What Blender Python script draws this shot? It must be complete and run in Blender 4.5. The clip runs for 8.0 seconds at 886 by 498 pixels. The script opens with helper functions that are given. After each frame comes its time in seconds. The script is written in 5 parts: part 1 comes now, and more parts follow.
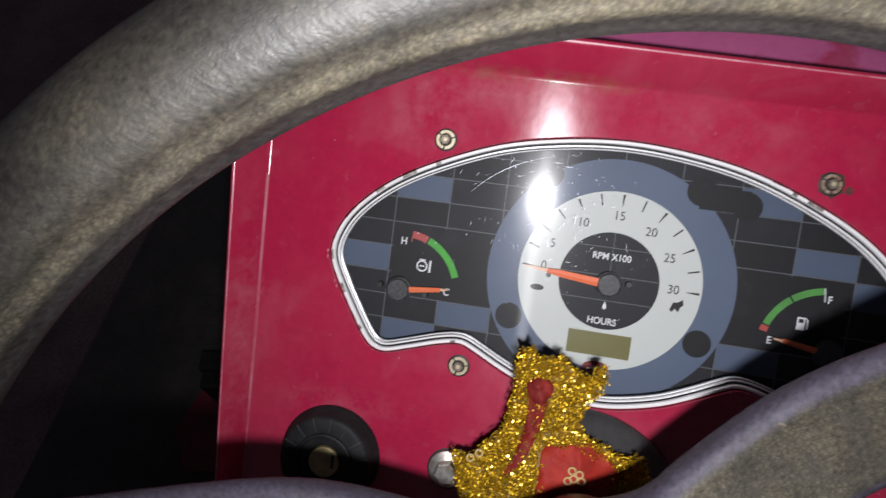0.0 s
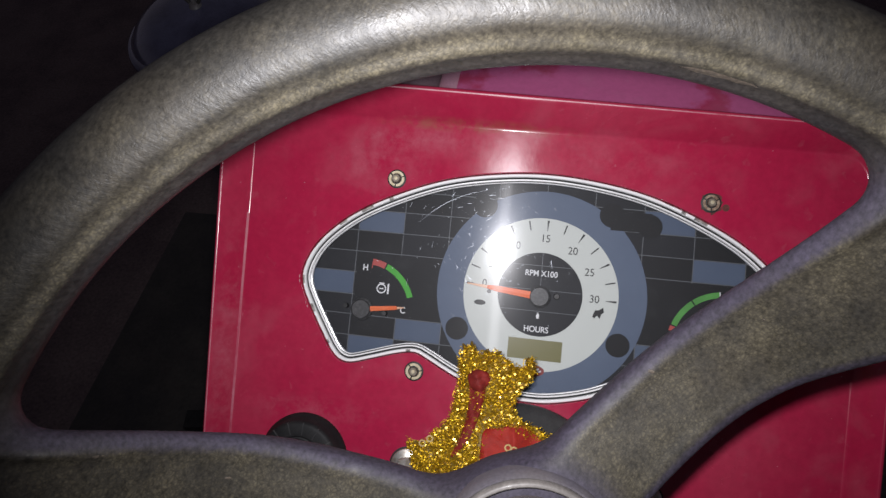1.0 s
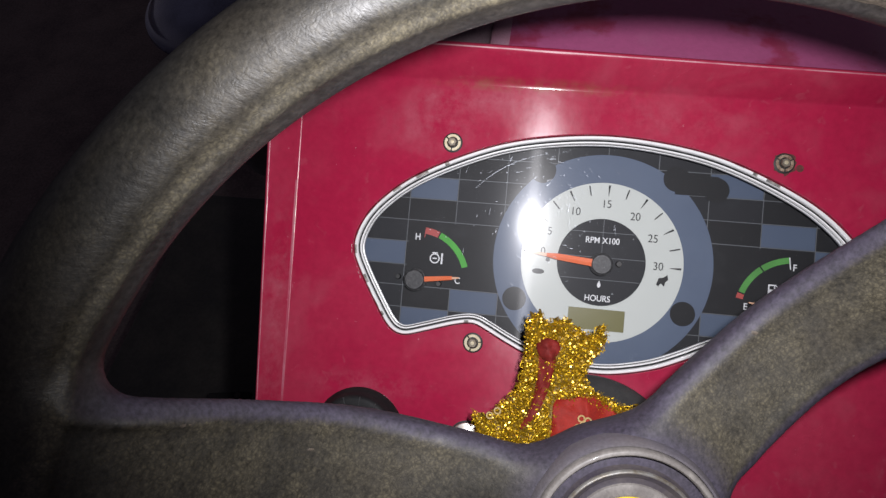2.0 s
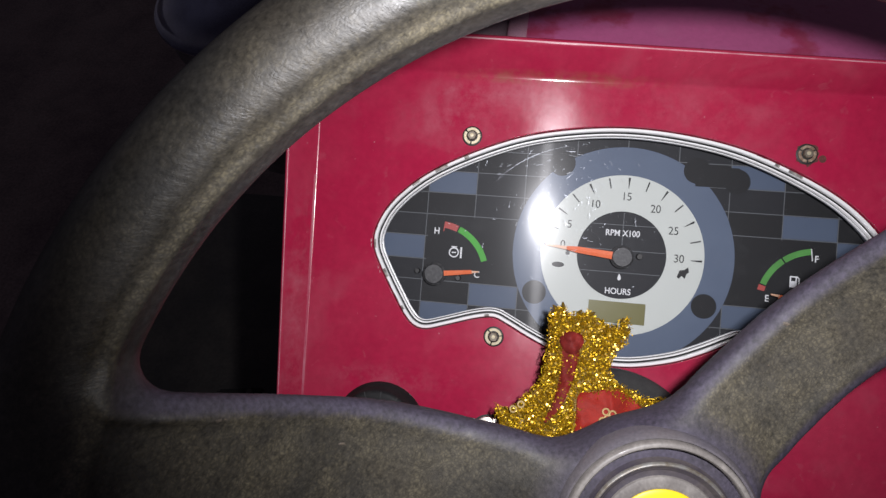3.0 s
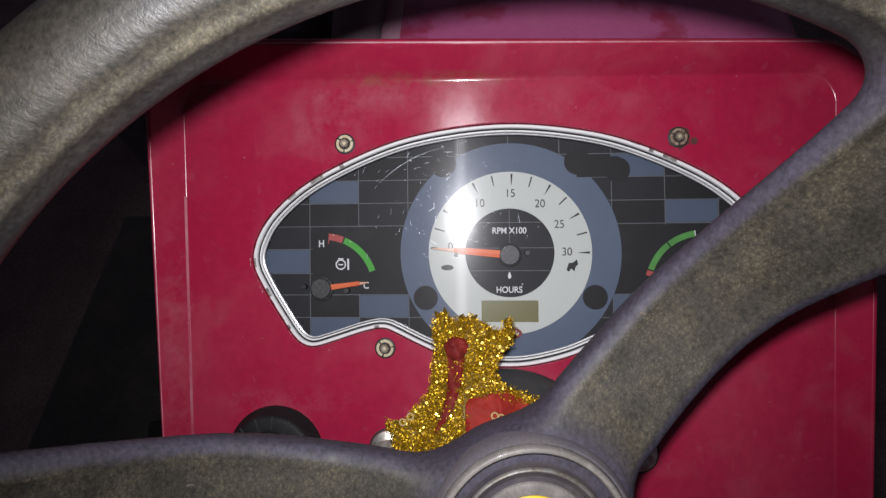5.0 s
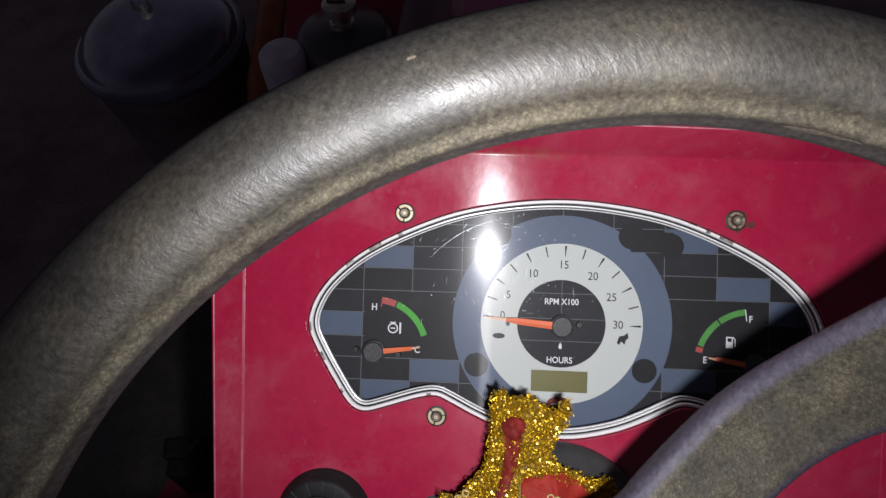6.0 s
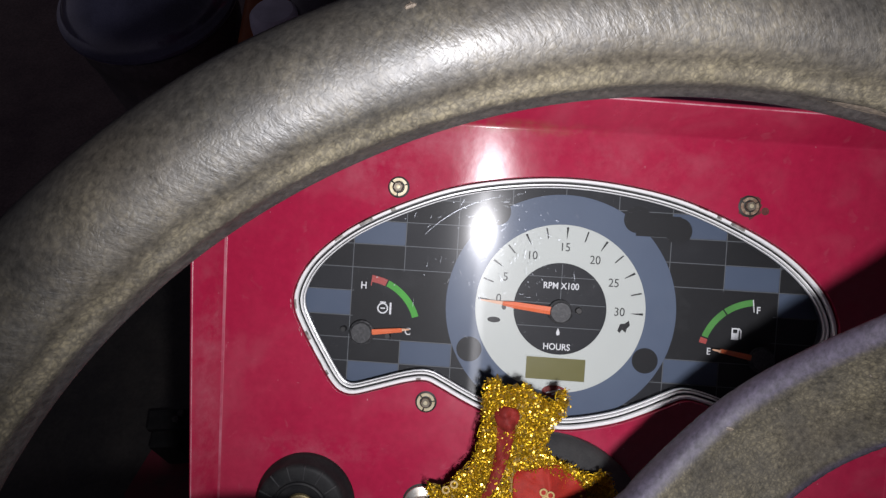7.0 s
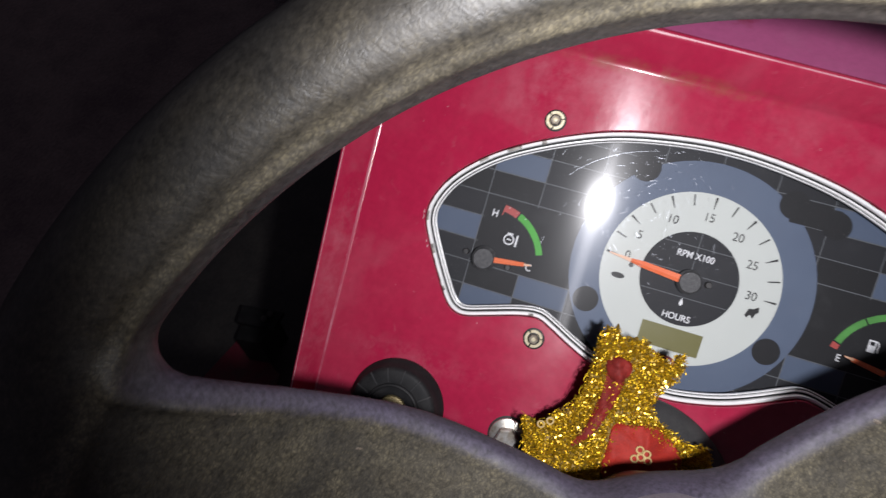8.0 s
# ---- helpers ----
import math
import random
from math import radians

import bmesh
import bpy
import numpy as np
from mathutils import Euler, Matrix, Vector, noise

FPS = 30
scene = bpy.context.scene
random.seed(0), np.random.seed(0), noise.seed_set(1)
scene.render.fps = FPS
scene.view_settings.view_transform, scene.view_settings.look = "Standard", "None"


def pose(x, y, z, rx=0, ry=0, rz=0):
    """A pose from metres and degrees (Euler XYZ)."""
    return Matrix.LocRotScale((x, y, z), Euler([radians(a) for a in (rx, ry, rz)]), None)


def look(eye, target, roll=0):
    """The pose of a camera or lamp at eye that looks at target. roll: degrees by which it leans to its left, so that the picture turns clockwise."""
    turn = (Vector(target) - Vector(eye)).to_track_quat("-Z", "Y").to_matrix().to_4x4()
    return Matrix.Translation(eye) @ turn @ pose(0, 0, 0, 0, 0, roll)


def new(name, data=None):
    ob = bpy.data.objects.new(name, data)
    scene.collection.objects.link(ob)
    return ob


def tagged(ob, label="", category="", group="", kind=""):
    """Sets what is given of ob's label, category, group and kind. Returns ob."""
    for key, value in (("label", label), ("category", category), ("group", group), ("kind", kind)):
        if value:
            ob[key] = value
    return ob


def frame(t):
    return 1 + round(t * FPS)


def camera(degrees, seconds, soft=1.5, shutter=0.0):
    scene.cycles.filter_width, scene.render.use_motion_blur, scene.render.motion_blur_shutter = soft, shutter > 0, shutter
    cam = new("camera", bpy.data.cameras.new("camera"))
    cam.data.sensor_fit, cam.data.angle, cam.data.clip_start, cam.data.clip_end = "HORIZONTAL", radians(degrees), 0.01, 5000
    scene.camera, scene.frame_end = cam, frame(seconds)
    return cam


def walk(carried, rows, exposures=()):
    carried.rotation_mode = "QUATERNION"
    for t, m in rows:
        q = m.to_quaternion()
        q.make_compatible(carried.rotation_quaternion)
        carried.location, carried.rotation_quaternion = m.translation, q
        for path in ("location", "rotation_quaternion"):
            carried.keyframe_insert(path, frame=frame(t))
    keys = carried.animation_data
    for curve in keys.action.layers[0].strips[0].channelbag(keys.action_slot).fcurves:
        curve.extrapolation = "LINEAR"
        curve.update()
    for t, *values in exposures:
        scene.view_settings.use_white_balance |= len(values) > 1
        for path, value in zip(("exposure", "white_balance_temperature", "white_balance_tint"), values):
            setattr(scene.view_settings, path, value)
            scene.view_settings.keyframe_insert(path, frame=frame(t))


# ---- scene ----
# The tractor's dashboard leans back from the driver. Everything on it is given in millimetres of the
# dashboard: x to the right, y into the panel, z up along it, from the middle between the two upper bolts.
LEAN_BACK = 55.0
G = pose(0, 0, 1.12, -LEAN_BACK, 0, 0)
FOV = 68.59

cam = camera(FOV, 8.0, soft=1.4, shutter=0.3)
PATH = [
    (0, -32.6, -305.4, -28.3, 85.64, -7.47, 9.34),
    (0.3, -15.8, -313.6, -28.7, 87.64, -6.11, 7.26),
    (0.5, -1.7, -328.1, -35.9, 89.50, -5.23, 6.51),
    (0.8, -0.8, -350.3, -43.4, 92.98, -5.41, 7.50),
    (1, -2.6, -358.1, -54.4, 92.74, -5.61, 8.09),
    (1.3, -13.0, -355.8, -55.7, 91.41, -4.10, 8.66),
    (1.5, -20.9, -350.0, -63.0, 90.63, -4.19, 8.73),
    (1.7, -27.6, -347.0, -65.8, 90.99, -4.87, 8.18),
    (2.8, -47.8, -351.0, -71.4, 91.88, -5.04, 7.68),
    (3, -45.7, -348.2, -68.6, 91.12, -4.57, 8.09),
    (3.5, -25.9, -338.5, -60.0, 90.94, -1.15, 5.65),
    (4, -13.2, -327.9, -62.1, 90.32, 0.09, 3.91),
    (4.2, -15.4, -328.0, -63.7, 90.37, -0.15, 4.17),
    (5.3, -6.6, -341.4, -58.0, 92.65, 0.67, 4.99),
    (5.5, -12.8, -349.5, -50.5, 93.50, 0.56, 5.44),
    (5.8, -27.7, -342.5, -34.2, 91.66, -0.39, 4.60),
    (6, -38.4, -340.6, -25.9, 91.20, -1.75, 4.28),
    (6.5, -42.8, -324.5, -19.3, 89.31, -2.90, 3.22),
    (7, -40.8, -321.3, -24.2, 89.02, -3.54, 3.66),
    (7.3, -51.9, -325.7, -30.9, 88.86, -5.42, 4.15),
    (7.5, -56.8, -328.2, -39.4, 88.03, -7.92, 6.29),
    (7.8, -62.1, -329.0, -47.7, 86.89, -12.51, 8.74),
    (8, -63.1, -324.7, -49.4, 85.19, -15.57, 11.44),
]
# the phone opens and closes its exposure a little as it moves
EXPOSED = [(0, -0.02), (0.5, -0.38), (1, -0.20), (1.5, -0.05), (3, 0.0), (3.5, -0.16), (4, -0.22), (5.3, -0.30), (5.5, -0.33), (6, -0.07), (7, 0.0), (7.5, 0.13), (8, 0.13)]
walk(cam, [(t, G @ pose(x / 1000, y / 1000, z / 1000, rx, ry, rz)) for t, x, y, z, rx, ry, rz in PATH], EXPOSED)

# ---------------------------------------------------------------- light: night, one phone torch
world = bpy.data.worlds.new("night")
scene.world = world
world.use_nodes = True
# violet glow of a yard near the horizon, dark overhead
wn = world.node_tree.nodes
sky_dir = wn.new("ShaderNodeTexCoord")
sky_up = wn.new("ShaderNodeSeparateXYZ")
world.node_tree.links.new(sky_dir.outputs["Generated"], sky_up.inputs[0])
glow = wn.new("ShaderNodeMapRange")
glow.interpolation_type = "SMOOTHSTEP"
glow.inputs["From Min"].default_value, glow.inputs["From Max"].default_value = 0.2, 0.75
glow.inputs["To Min"].default_value, glow.inputs["To Max"].default_value = 0.12, 0.03
world.node_tree.links.new(sky_up.outputs["Z"], glow.inputs["Value"])
world.node_tree.links.new(glow.outputs[0], wn["Background"].inputs[1])
wn["Background"].inputs[0].default_value = (0.49, 0.44, 0.58, 1)

torch = bpy.data.lights.new("phone_torch", "SPOT")
torch.energy = 5.58
torch.color = (0.968, 0.955, 1.0)
torch.spot_size = radians(101)
torch.spot_blend = 1.0
torch.shadow_soft_size = 0.006
torch_ob = new("phone_torch", torch)
torch_ob.matrix_world = G @ look((-0.013, -0.338, -0.047), (-0.022, 0.0, -0.030))

scene.view_settings.exposure = 0.0


# ---------------------------------------------------------------- helpers
def mm(x, y, z):
    return Vector((x / 1000, y / 1000, z / 1000))


def place(base):
    return G @ Matrix.Translation(mm(*base))


def thing(name, base, label, category, group="", kind=""):
    """An Empty at base (dashboard millimetres) that holds the parts of one thing."""
    ob = new(name)
    ob.empty_display_size = 0.02
    ob.matrix_world = place(base)
    ob["base"] = base
    return tagged(ob, label, category, group, kind)


BASES = {}
SKEWED = {"dashboard", "instrument_cluster", "panel_bolt", "light_switch"}
APEX = Vector((-30.5, -336.0, -45.0))


def skew(v):
    """The sheet-metal face stands a little askew to the column: turned about 2 degrees to the left and 3 down, tapering towards APEX."""
    d = v - APEX
    h = APEX + d * (336.0 / max(d.y, 1.0))
    return APEX + d / (1.0 - (0.039 * h.x - 0.056 * (h.z + 52.0)) / 336.0)


def part(name, bm, material, parent, label="", smooth=True, angle=40.0, layers=None):
    """Links bm, drawn in dashboard millimetres, as one mesh under a thing or a part."""
    base = BASES.get(parent.name)
    if base is None:
        base = Vector(parent["base"])
    root = parent.parent or parent
    if root.name.split(".")[0] in SKEWED:
        for v in bm.verts:
            v.co = skew(v.co)
    for v in bm.verts:
        v.co = (v.co - base) / 1000
    bmesh.ops.recalc_face_normals(bm, faces=bm.faces)
    me = bpy.data.meshes.new(name)
    for f in bm.faces:
        f.smooth = smooth
    if smooth:
        lim = radians(angle)
        for e in bm.edges:
            if len(e.link_faces) == 2 and e.calc_face_angle(0) > lim:
                e.smooth = False
    bm.to_mesh(me)
    bm.free()
    for key, values in (layers or {}).items():
        me.attributes.new(key, "FLOAT", "POINT").data.foreach_set("value", values)
    me.materials.append(material)
    ob = new(name, me)
    ob.parent = parent
    BASES[ob.name] = base
    if label:
        ob["label"] = label
    return ob


def smooth_closed(points, steps=6):
    """A closed Catmull-Rom curve through points (x, z)."""
    n, out = len(points), []
    for i in range(n):
        p0, p1, p2, p3 = (Vector(points[(i + k) % n]) for k in (-1, 0, 1, 2))
        for s in range(steps):
            t = s / steps
            out.append(0.5 * (2 * p1 + (p2 - p0) * t + (2 * p0 - 5 * p1 + 4 * p2 - p3) * t * t + (3 * p1 - p0 - 3 * p2 + p3) * t ** 3))
    return out


def resample(loop, count):
    """The same closed loop as count points at even steps."""
    cum = [0.0]
    for a, b in zip(loop, loop[1:] + loop[:1]):
        cum.append(cum[-1] + (b - a).length)
    out, k = [], 0
    for i in range(count):
        want = cum[-1] * i / count
        while cum[k + 1] < want:
            k += 1
        a, b = loop[k], loop[(k + 1) % len(loop)]
        out.append(a.lerp(b, (want - cum[k]) / max(cum[k + 1] - cum[k], 1e-9)))
    return out


def inward(loop, d):
    """A closed loop (x, z) moved d inwards."""
    n = len(loop)
    area = sum(a.x * b.y - b.x * a.y for a, b in zip(loop, loop[1:] + loop[:1]))
    sign = 1 if area > 0 else -1
    out = []
    for i in range(n):
        t = (loop[(i + 1) % n] - loop[i - 1]).normalized()
        out.append(loop[i] + Vector((-t.y, t.x)) * d * sign)
    return out


def bridge(bm, rings, closed=False):
    """Quads between rings of vertices of equal length."""
    pairs = list(zip(rings, rings[1:])) + ([(rings[-1], rings[0])] if closed else [])
    for a, b in pairs:
        n = len(a)
        for i in range(n):
            try:
                bm.faces.new((a[i], a[(i + 1) % n], b[(i + 1) % n], b[i]))
            except ValueError:
                pass


def sweep(loop, profile, closed=False):
    """A moulding along a loop: profile rows are (how far inwards, y)."""
    bm = bmesh.new()
    rings = [[bm.verts.new((p.x, y, p.y)) for p in inward(loop, d)] for d, y in profile]
    bridge(bm, rings, closed)
    return bm


def plate(outer, holes, y, back=None):
    """A flat sheet with holes at y; with back, its edges run back to that y."""
    bm = bmesh.new()
    edges = []
    loops = []
    for loop in [outer] + list(holes):
        vs = [bm.verts.new((p[0], y, p[1])) for p in loop]
        loops.append(vs)
        edges += [bm.edges.new((vs[i], vs[(i + 1) % len(vs)])) for i in range(len(vs))]
    bmesh.ops.triangle_fill(bm, use_beauty=True, use_dissolve=False, edges=edges)
    if back is not None:
        for vs in loops:
            bridge(bm, [vs, [bm.verts.new((v.co.x, back, v.co.z)) for v in vs]])
    return bm


def circle(cx, cz, r, n=48, a0=0.0, a1=360.0, rz=None):
    full = abs(a1 - a0) >= 360
    return [Vector((cx + r * math.cos(radians(a0 + (a1 - a0) * i / (n if full else n - 1))), cz + (rz or r) * math.sin(radians(a0 + (a1 - a0) * i / (n if full else n - 1))))) for i in range(n)]


def flat(loop, y, thick=0.12):
    """A thin printed or laid-on piece whose front lies at y."""
    bm = bmesh.new()
    a = [bm.verts.new((p[0], y, p[1])) for p in loop]
    b = [bm.verts.new((p[0], y + thick, p[1])) for p in loop]
    bm.faces.new(a)
    bridge(bm, [a, b])
    return bm


def rect(x0, z0, x1, z1):
    return [(x0, z0), (x1, z0), (x1, z1), (x0, z1)]


def bar(x0, z0, x1, z1, w0, w1):
    """A straight tapered stroke."""
    d = Vector((x1 - x0, z1 - z0)).normalized()
    n = Vector((-d.y, d.x))
    a, b = Vector((x0, z0)), Vector((x1, z1))
    return [a + n * w0 / 2, a - n * w0 / 2, b - n * w1 / 2, b + n * w1 / 2]


def arc_band(cx, cz, r0, r1, a0, a1, n=20):
    return circle(cx, cz, r1, n, a0, a1) + list(reversed(circle(cx, cz, r0, n, a0, a1)))


def revolve(profile, frame3, n=64):
    """A turned body: profile rows are (radius, height) along the axis frame3 = (origin, u, v, axis)."""
    o, u, v, ax = frame3
    bm = bmesh.new()
    rings = []
    for r, h in profile:
        if r < 1e-6:
            rings.append([bm.verts.new(o + ax * h)])
        else:
            rings.append([bm.verts.new(o + ax * h + (u * math.cos(2 * math.pi * i / n) + v * math.sin(2 * math.pi * i / n)) * r) for i in range(n)])
    for a, b in zip(rings, rings[1:]):
        if len(a) == 1 or len(b) == 1:
            tip, ring = (a[0], b) if len(a) == 1 else (b[0], a)
            if len(ring) > 1:
                for i in range(n):
                    bm.faces.new((tip, ring[i], ring[(i + 1) % n]))
        else:
            bridge(bm, [a, b])
    return bm


def tube(points, radius, n=16, caps=True):
    """A round tube along points (dashboard millimetres); radius may be a list."""
    pts = [Vector(p) for p in points]
    rad = radius if isinstance(radius, (list, tuple)) else [radius] * len(pts)
    bm = bmesh.new()
    rings, side = [], None
    for i, p in enumerate(pts):
        d = (pts[min(i + 1, len(pts) - 1)] - pts[max(i - 1, 0)]).normalized()
        if side is None:
            side = d.orthogonal().normalized()
        side = (side - d * side.dot(d)).normalized()
        other = d.cross(side)
        rings.append([bm.verts.new(p + (side * math.cos(2 * math.pi * k / n) + other * math.sin(2 * math.pi * k / n)) * rad[i]) for k in range(n)])
    bridge(bm, rings)
    if caps:
        bm.faces.new(rings[0])
        bm.faces.new(rings[-1])
    return bm


def box_bm(c, size, bevel=0.0, turn=None):
    bm = bmesh.new()
    bmesh.ops.create_cube(bm, size=1.0)
    for v in bm.verts:
        v.co = Vector((v.co.x * size[0], v.co.y * size[1], v.co.z * size[2]))
    if bevel:
        bmesh.ops.bevel(bm, geom=list(bm.edges), offset=bevel, segments=2, affect="EDGES", profile=0.5)
    for v in bm.verts:
        v.co = (turn @ v.co if turn else v.co) + Vector(c)
    return bm


def words(name, text, x, z, y, size, material, parent, width=1.0, bold=0.0):
    """Lettering as a mesh, centred at x, z on the plane y."""
    cu = bpy.data.curves.new("lettering", "FONT")
    cu.body, cu.size, cu.align_x, cu.align_y = text, size, "CENTER", "CENTER"
    cu.extrude, cu.offset = 0.04, bold
    tmp = new("lettering", cu)
    dg = bpy.context.evaluated_depsgraph_get()
    me = bpy.data.meshes.new_from_object(tmp.evaluated_get(dg))
    bpy.data.objects.remove(tmp)
    bm = bmesh.new()
    bm.from_mesh(me)
    bpy.data.meshes.remove(me)
    for v in bm.verts:
        v.co = Vector((x + v.co.x * width, y - v.co.z, z + v.co.y))
    return part(name, bm, material, parent, smooth=False)


# ---------------------------------------------------------------- materials
PANEL_UP = (0.0, math.sin(radians(LEAN_BACK)), math.cos(radians(LEAN_BACK)))


def material(name, color, rough=0.5, metal=0.0, vary=0.0, scale=40.0, tint=None, grain=0.0, grain_scale=900.0, bump=0.0, bump_scale=600.0, coat=0.0, spread=(0.4, 0.65), rough_vary=0.0, spec=0.5, coat_rough=0.08, smears=(), specks=None, streak=0.0):
    """A procedural surface: stains at a large scale (towards tint), grain at a small one, relief."""
    m = bpy.data.materials.new(name)
    m.use_nodes = True
    nt = m.node_tree
    bs = nt.nodes["Principled BSDF"]
    bs.inputs["Roughness"].default_value = rough
    bs.inputs["Metallic"].default_value = metal
    bs.inputs["Specular IOR Level"].default_value = spec
    bs.inputs["Coat Weight"].default_value = coat
    bs.inputs["Coat Roughness"].default_value = coat_rough
    bs.inputs["Base Color"].default_value = (*color, 1)
    if streak:
        # gloss stretched up and down the panel to imitate the camera's flare streak
        streak_axis = nt.nodes.new("ShaderNodeCombineXYZ")
        streak_axis.inputs[0].default_value, streak_axis.inputs[1].default_value, streak_axis.inputs[2].default_value = PANEL_UP
        bs.inputs["Anisotropic"].default_value = streak
        nt.links.new(streak_axis.outputs[0], bs.inputs["Tangent"])
    tc = nt.nodes.new("ShaderNodeTexCoord")
    mp = nt.nodes.new("ShaderNodeMapping")
    nt.links.new(tc.outputs["Object"], mp.inputs["Vector"])
    last = None
    if vary:
        no = nt.nodes.new("ShaderNodeTexNoise")
        no.inputs["Scale"].default_value, no.inputs["Detail"].default_value = scale, 6
        no.inputs["Roughness"].default_value = 0.62
        nt.links.new(mp.outputs[0], no.inputs["Vector"])
        ra = nt.nodes.new("ShaderNodeMapRange")
        ra.inputs["From Min"].default_value, ra.inputs["From Max"].default_value = spread
        ra.inputs["To Max"].default_value = vary
        nt.links.new(no.outputs["Fac"], ra.inputs["Value"])
        mx = nt.nodes.new("ShaderNodeMix")
        mx.data_type = "RGBA"
        mx.inputs[6].default_value = (*color, 1)
        mx.inputs[7].default_value = (*(tint or [c * 1.6 for c in color]), 1)
        nt.links.new(ra.outputs[0], mx.inputs[0])
        last = mx.outputs[2]
        if rough_vary:
            rr = nt.nodes.new("ShaderNodeMapRange")
            rr.inputs["From Min"].default_value, rr.inputs["From Max"].default_value = spread
            rr.inputs["To Min"].default_value, rr.inputs["To Max"].default_value = rough, min(1.0, rough + rough_vary)
            nt.links.new(no.outputs["Fac"], rr.inputs["Value"])
            nt.links.new(rr.outputs[0], bs.inputs["Roughness"])
    if grain:
        n2 = nt.nodes.new("ShaderNodeTexNoise")
        n2.inputs["Scale"].default_value, n2.inputs["Detail"].default_value = grain_scale, 5
        n2.inputs["Roughness"].default_value = 0.65
        nt.links.new(mp.outputs[0], n2.inputs["Vector"])
        r2 = nt.nodes.new("ShaderNodeMapRange")
        r2.inputs["From Min"].default_value, r2.inputs["From Max"].default_value = 0.3, 0.7
        r2.inputs["To Min"].default_value, r2.inputs["To Max"].default_value = 1 - grain, 1 + grain
        nt.links.new(n2.outputs["Fac"], r2.inputs["Value"])
        m2 = nt.nodes.new("ShaderNodeVectorMath")
        m2.operation = "SCALE"
        if last:
            nt.links.new(last, m2.inputs[0])
        else:
            m2.inputs[0].default_value = color
        nt.links.new(r2.outputs[0], m2.inputs["Scale"])
        last = m2.outputs[0]
    if smears or specks:
        mixes = []
        for sx, sz, wide, high, strength, col in smears:
            # a cloudy patch of dirt round a place of the panel, given in metres of the object
            at = nt.nodes.new("ShaderNodeMapping")
            at.vector_type = "TEXTURE"
            at.inputs["Location"].default_value = (sx, 0.0, sz)
            at.inputs["Scale"].default_value = (wide, 10.0, high)
            nt.links.new(tc.outputs["Object"], at.inputs["Vector"])
            blob = nt.nodes.new("ShaderNodeTexGradient")
            blob.gradient_type = "SPHERICAL"
            nt.links.new(at.outputs[0], blob.inputs["Vector"])
            n4 = nt.nodes.new("ShaderNodeTexNoise")
            n4.inputs["Scale"].default_value, n4.inputs["Detail"].default_value, n4.inputs["Roughness"].default_value = 95, 8, 0.7
            nt.links.new(mp.outputs[0], n4.inputs["Vector"])
            r4 = nt.nodes.new("ShaderNodeMapRange")
            r4.inputs["From Min"].default_value, r4.inputs["From Max"].default_value = 0.42, 0.68
            r4.inputs["To Max"].default_value = strength * 1.6
            nt.links.new(n4.outputs["Fac"], r4.inputs["Value"])
            mu = nt.nodes.new("ShaderNodeMath")
            mu.operation, mu.use_clamp = "MULTIPLY", True
            nt.links.new(blob.outputs["Fac"], mu.inputs[0])
            nt.links.new(r4.outputs[0], mu.inputs[1])
            mixes.append((mu.outputs[0], col))
        if specks:
            n5 = nt.nodes.new("ShaderNodeTexNoise")
            for size, lo, hi, top in ((34, 0.52, 0.80, 0.24), (150, 0.64, 0.82, 0.28)):
                n6 = nt.nodes.new("ShaderNodeTexNoise")
                n6.inputs["Scale"].default_value, n6.inputs["Detail"].default_value, n6.inputs["Distortion"].default_value = size, 5, 0.5
                nt.links.new(mp.outputs[0], n6.inputs["Vector"])
                r6 = nt.nodes.new("ShaderNodeMapRange")
                r6.inputs["From Min"].default_value, r6.inputs["From Max"].default_value = lo, hi
                r6.inputs["To Max"].default_value = top
                nt.links.new(n6.outputs["Fac"], r6.inputs["Value"])
                mixes.append((r6.outputs[0], tuple(v * 0.9 for v in specks)))
            n5.inputs["Scale"].default_value, n5.inputs["Detail"].default_value = 420, 2
            nt.links.new(mp.outputs[0], n5.inputs["Vector"])
            r5 = nt.nodes.new("ShaderNodeMapRange")
            r5.inputs["From Min"].default_value, r5.inputs["From Max"].default_value = 0.765, 0.81
            nt.links.new(n5.outputs["Fac"], r5.inputs["Value"])
            mixes.append((r5.outputs[0], specks))
        for fac, col in mixes:
            m5 = nt.nodes.new("ShaderNodeMix")
            m5.data_type = "RGBA"
            nt.links.new(fac, m5.inputs[0])
            nt.links.new(last, m5.inputs[6])
            m5.inputs[7].default_value = (*col, 1)
            last = m5.outputs[2]
    if last:
        nt.links.new(last, bs.inputs["Base Color"])
    if bump:
        n3 = nt.nodes.new("ShaderNodeTexNoise")
        n3.inputs["Scale"].default_value, n3.inputs["Detail"].default_value = bump_scale, 4
        nt.links.new(mp.outputs[0], n3.inputs["Vector"])
        bu = nt.nodes.new("ShaderNodeBump")
        bu.inputs["Strength"].default_value = 0.6
        bu.inputs["Distance"].default_value = bump / 1000
        nt.links.new(n3.outputs["Fac"], bu.inputs["Height"])
        nt.links.new(bu.outputs[0], bs.inputs["Normal"])
    return m


